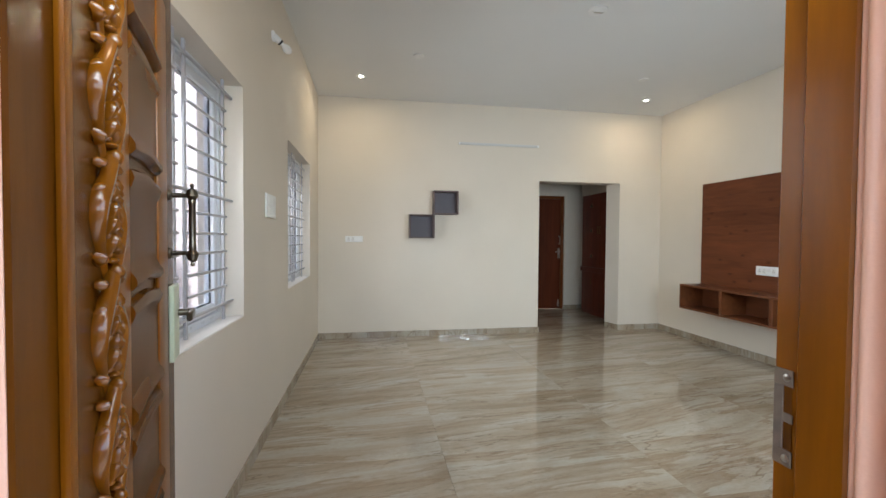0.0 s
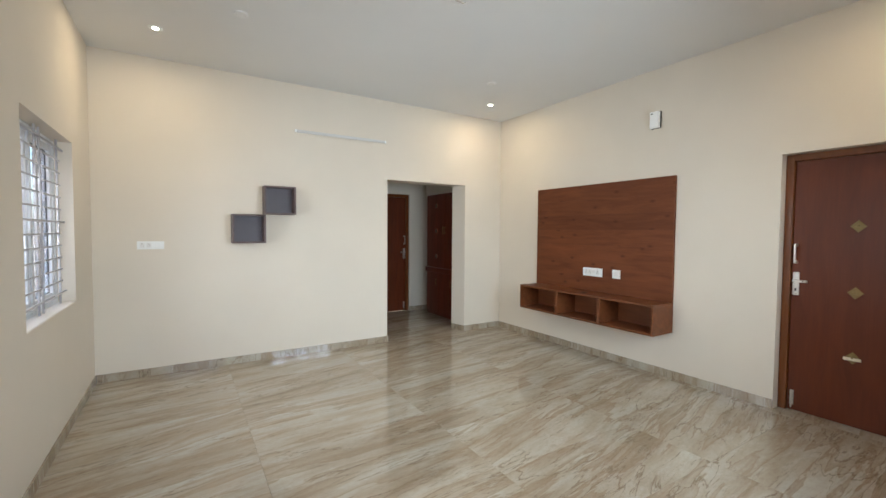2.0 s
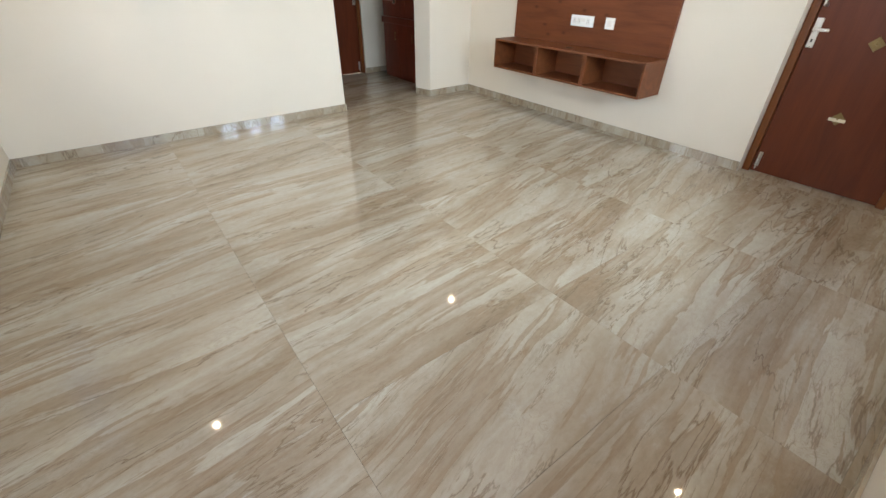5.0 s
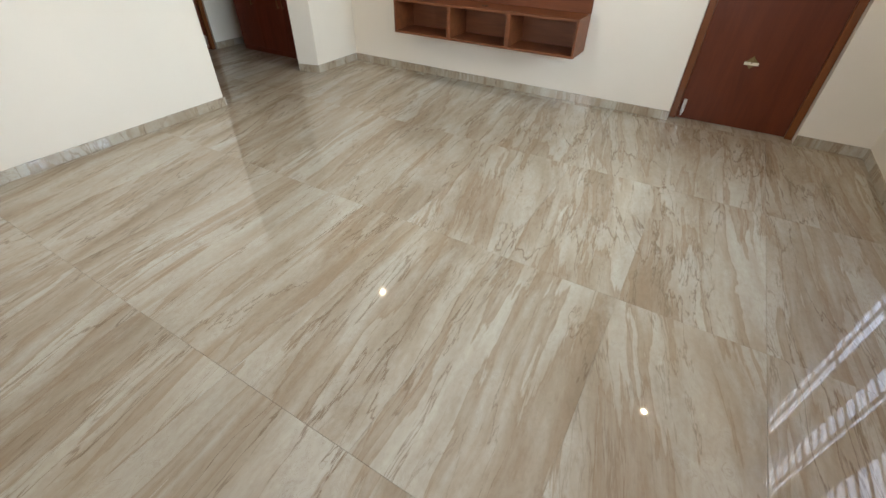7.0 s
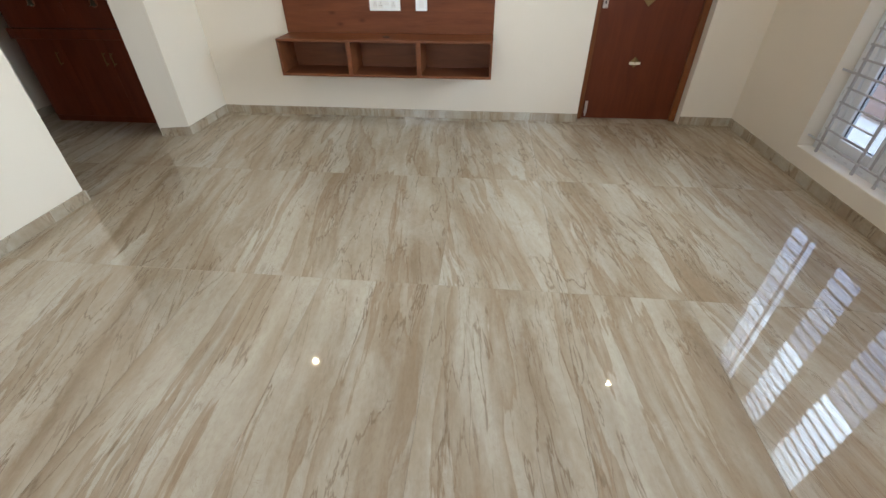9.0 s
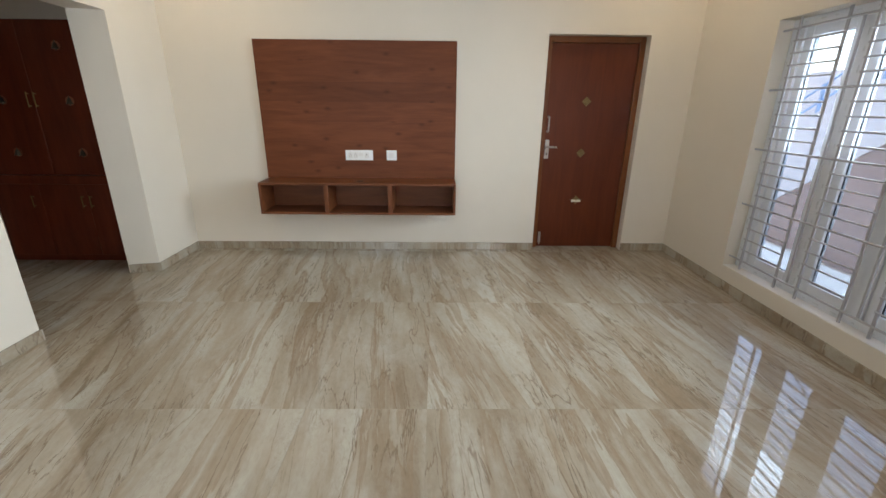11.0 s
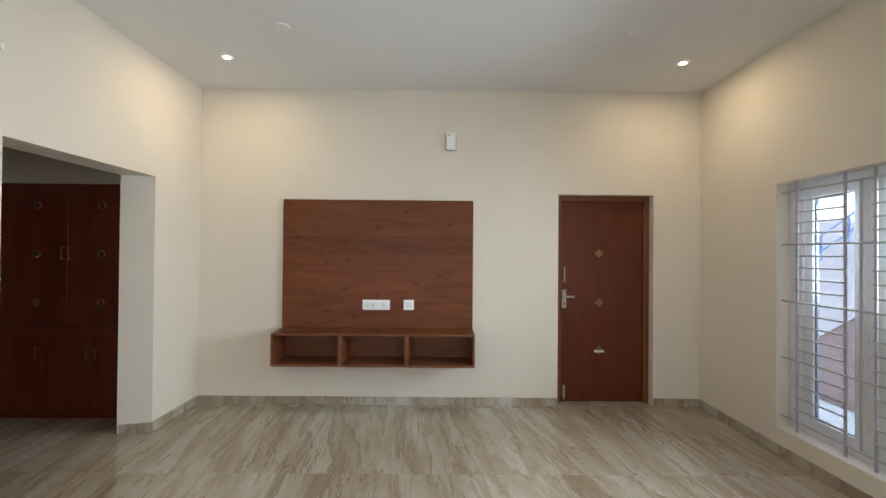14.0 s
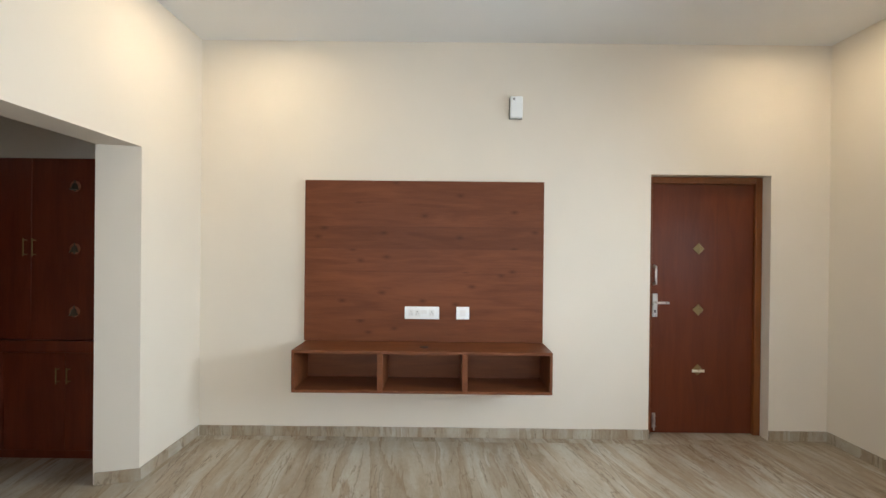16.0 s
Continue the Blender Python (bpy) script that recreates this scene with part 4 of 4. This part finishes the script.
# ---- floor tiles and skirting ----
sub = part("floor", B(XW, YS, -0.3, XE, YN, -0.008), M_GROUT)
tagged(sub, "polished beige marble-look tiled floor", "floor", kind="structure")
sub2 = part("floor_passage", B(1.0, YN + 0.0005, -0.3, XE, YC, -0.008), M_GROUT)
tagged(sub2, "polished beige marble-look tiled passage floor", "floor", kind="structure")
sub3 = part("floor_threshold", B(ENTRY[0], YSo, -0.4, ENTRY[1], YS - 0.0005, -0.0008), M_TILE)
th = part("floor_doorway", B(XE + 0.0006, DOOR[0], -0.3, XEo + 0.1, DOOR[1], -0.0004), M_TILE)
tagged(th, "polished beige tile in the doorway", "floor", kind="structure")
th = part("floor_far_doorway", B(FARDOOR[0], YC + 0.0006, -0.3, FARDOOR[1], YC + 0.3, -0.0004), M_TILE)
tagged(th, "polished beige tile in the far doorway", "floor", kind="structure")
tagged(sub3, "polished stone threshold under the entrance", "floor", kind="structure")


def tiles(parent, x0, x1, y0, y1):
    tw, th, gap = 1.225, 0.6125, 0.0005
    ix = math.floor((x0 - 1.660) / tw)
    shared = {}
    while 1.660 + ix * tw < x1:
        a, c = max(x0, 1.660 + ix * tw), min(x1, 1.660 + (ix + 1) * tw)
        iy = math.floor((y0 - 2.83) / th)
        while 2.83 + iy * th < y1:
            e, f = max(y0, 2.83 + iy * th), min(y1, 2.83 + (iy + 1) * th)
            wd, dp = round(c - a, 4), round(f - e, 4)
            if wd > 0.01 and dp > 0.01:
                if (wd, dp) not in shared:
                    shared[wd, dp] = mesh_of("floor_tile", B(-wd / 2 + gap, -dp / 2 + gap, -0.0075, wd / 2 - gap, dp / 2 - gap, 0, bevel=0.0004), M_TILE)
                t = new("floor_tile", shared[wd, dp])
                t.parent = parent
                t.location = ((a + c) / 2, (e + f) / 2, 0)
            iy += 1
        ix += 1


tiles(sub, XW, XE, YS, YN)
tiles(sub2, 1.0, XE, YN + 0.0005, YC)


def skirting(name, axis, at, out, u0, u1, seed):
    """A run of tile strips; out is the signed thickness towards the room."""
    base = holder(name, pose(0, 0, 0), "tile skirting strips in the floor's marble look", "baseboard", kind="structure")
    rnd = random.Random(seed)
    u = u0
    while u < u1 - 0.01:
        n = min(u + rnd.choice((0.6, 0.6, 0.3)), u1)
        if u1 - n < 0.06:
            n = u1
        ht = 0.078 + rnd.uniform(-0.0008, 0.0008)
        q = (at, u + 0.0006, 0.0006, at + out, n - 0.0006, ht) if axis == "x" else (u + 0.0006, at, 0.0006, n - 0.0006, at + out, ht)
        c = ((q[0] + q[3]) / 2, (q[1] + q[4]) / 2, 0)
        t = part("skirting_tile", B(q[0] - c[0], q[1] - c[1], q[2], q[3] - c[0], q[4] - c[1], q[5], bevel=0.0008), M_SKIRT, base)
        t.location = c
        u = n


K = 0.011
skirting("baseboard_west", "x", XW + 0.0005, K, YS, YN, 1)
skirting("baseboard_north_a", "y", YN - 0.0005, -K, XW + 0.012, OPEN[0], 2)
skirting("baseboard_north_b", "y", YN - 0.0005, -K, OPEN[1], XE - 0.012, 3)
skirting("baseboard_east_a", "x", XE - 0.0005, -K, DOOR[1], YN, 4)
skirting("baseboard_east_b", "x", XE - 0.0005, -K, YS, DOOR[0], 5)
skirting("baseboard_south_a", "y", YS + 0.0005, K, ENTRY[1], XE - 0.012, 6)
skirting("baseboard_south_b", "y", YS + 0.0005, K, XW + 0.012, ENTRY[0], 7)
skirting("baseboard_passage", "y", YC - 0.0005, -K, FARDOOR[1], XE, 8)
skirting("baseboard_reveal_west", "x", OPEN[0] + 0.0005, K, YN - 0.0115, YNo, 9)
rv = holder("baseboard_reveal_east", pose(OPEN[1] - 0.0005, YN - 0.0115, 0, 0, 0, 90 + math.degrees(math.atan2(OPEN[1] - 3.473, YNo - YN))), "tile skirting strip on the splayed reveal", "baseboard", kind="structure")
part("skirting_tile", B(0.0, 0.0005, 0.0006, 0.25, K, 0.078, bevel=0.0008), M_SKIRT, rv)
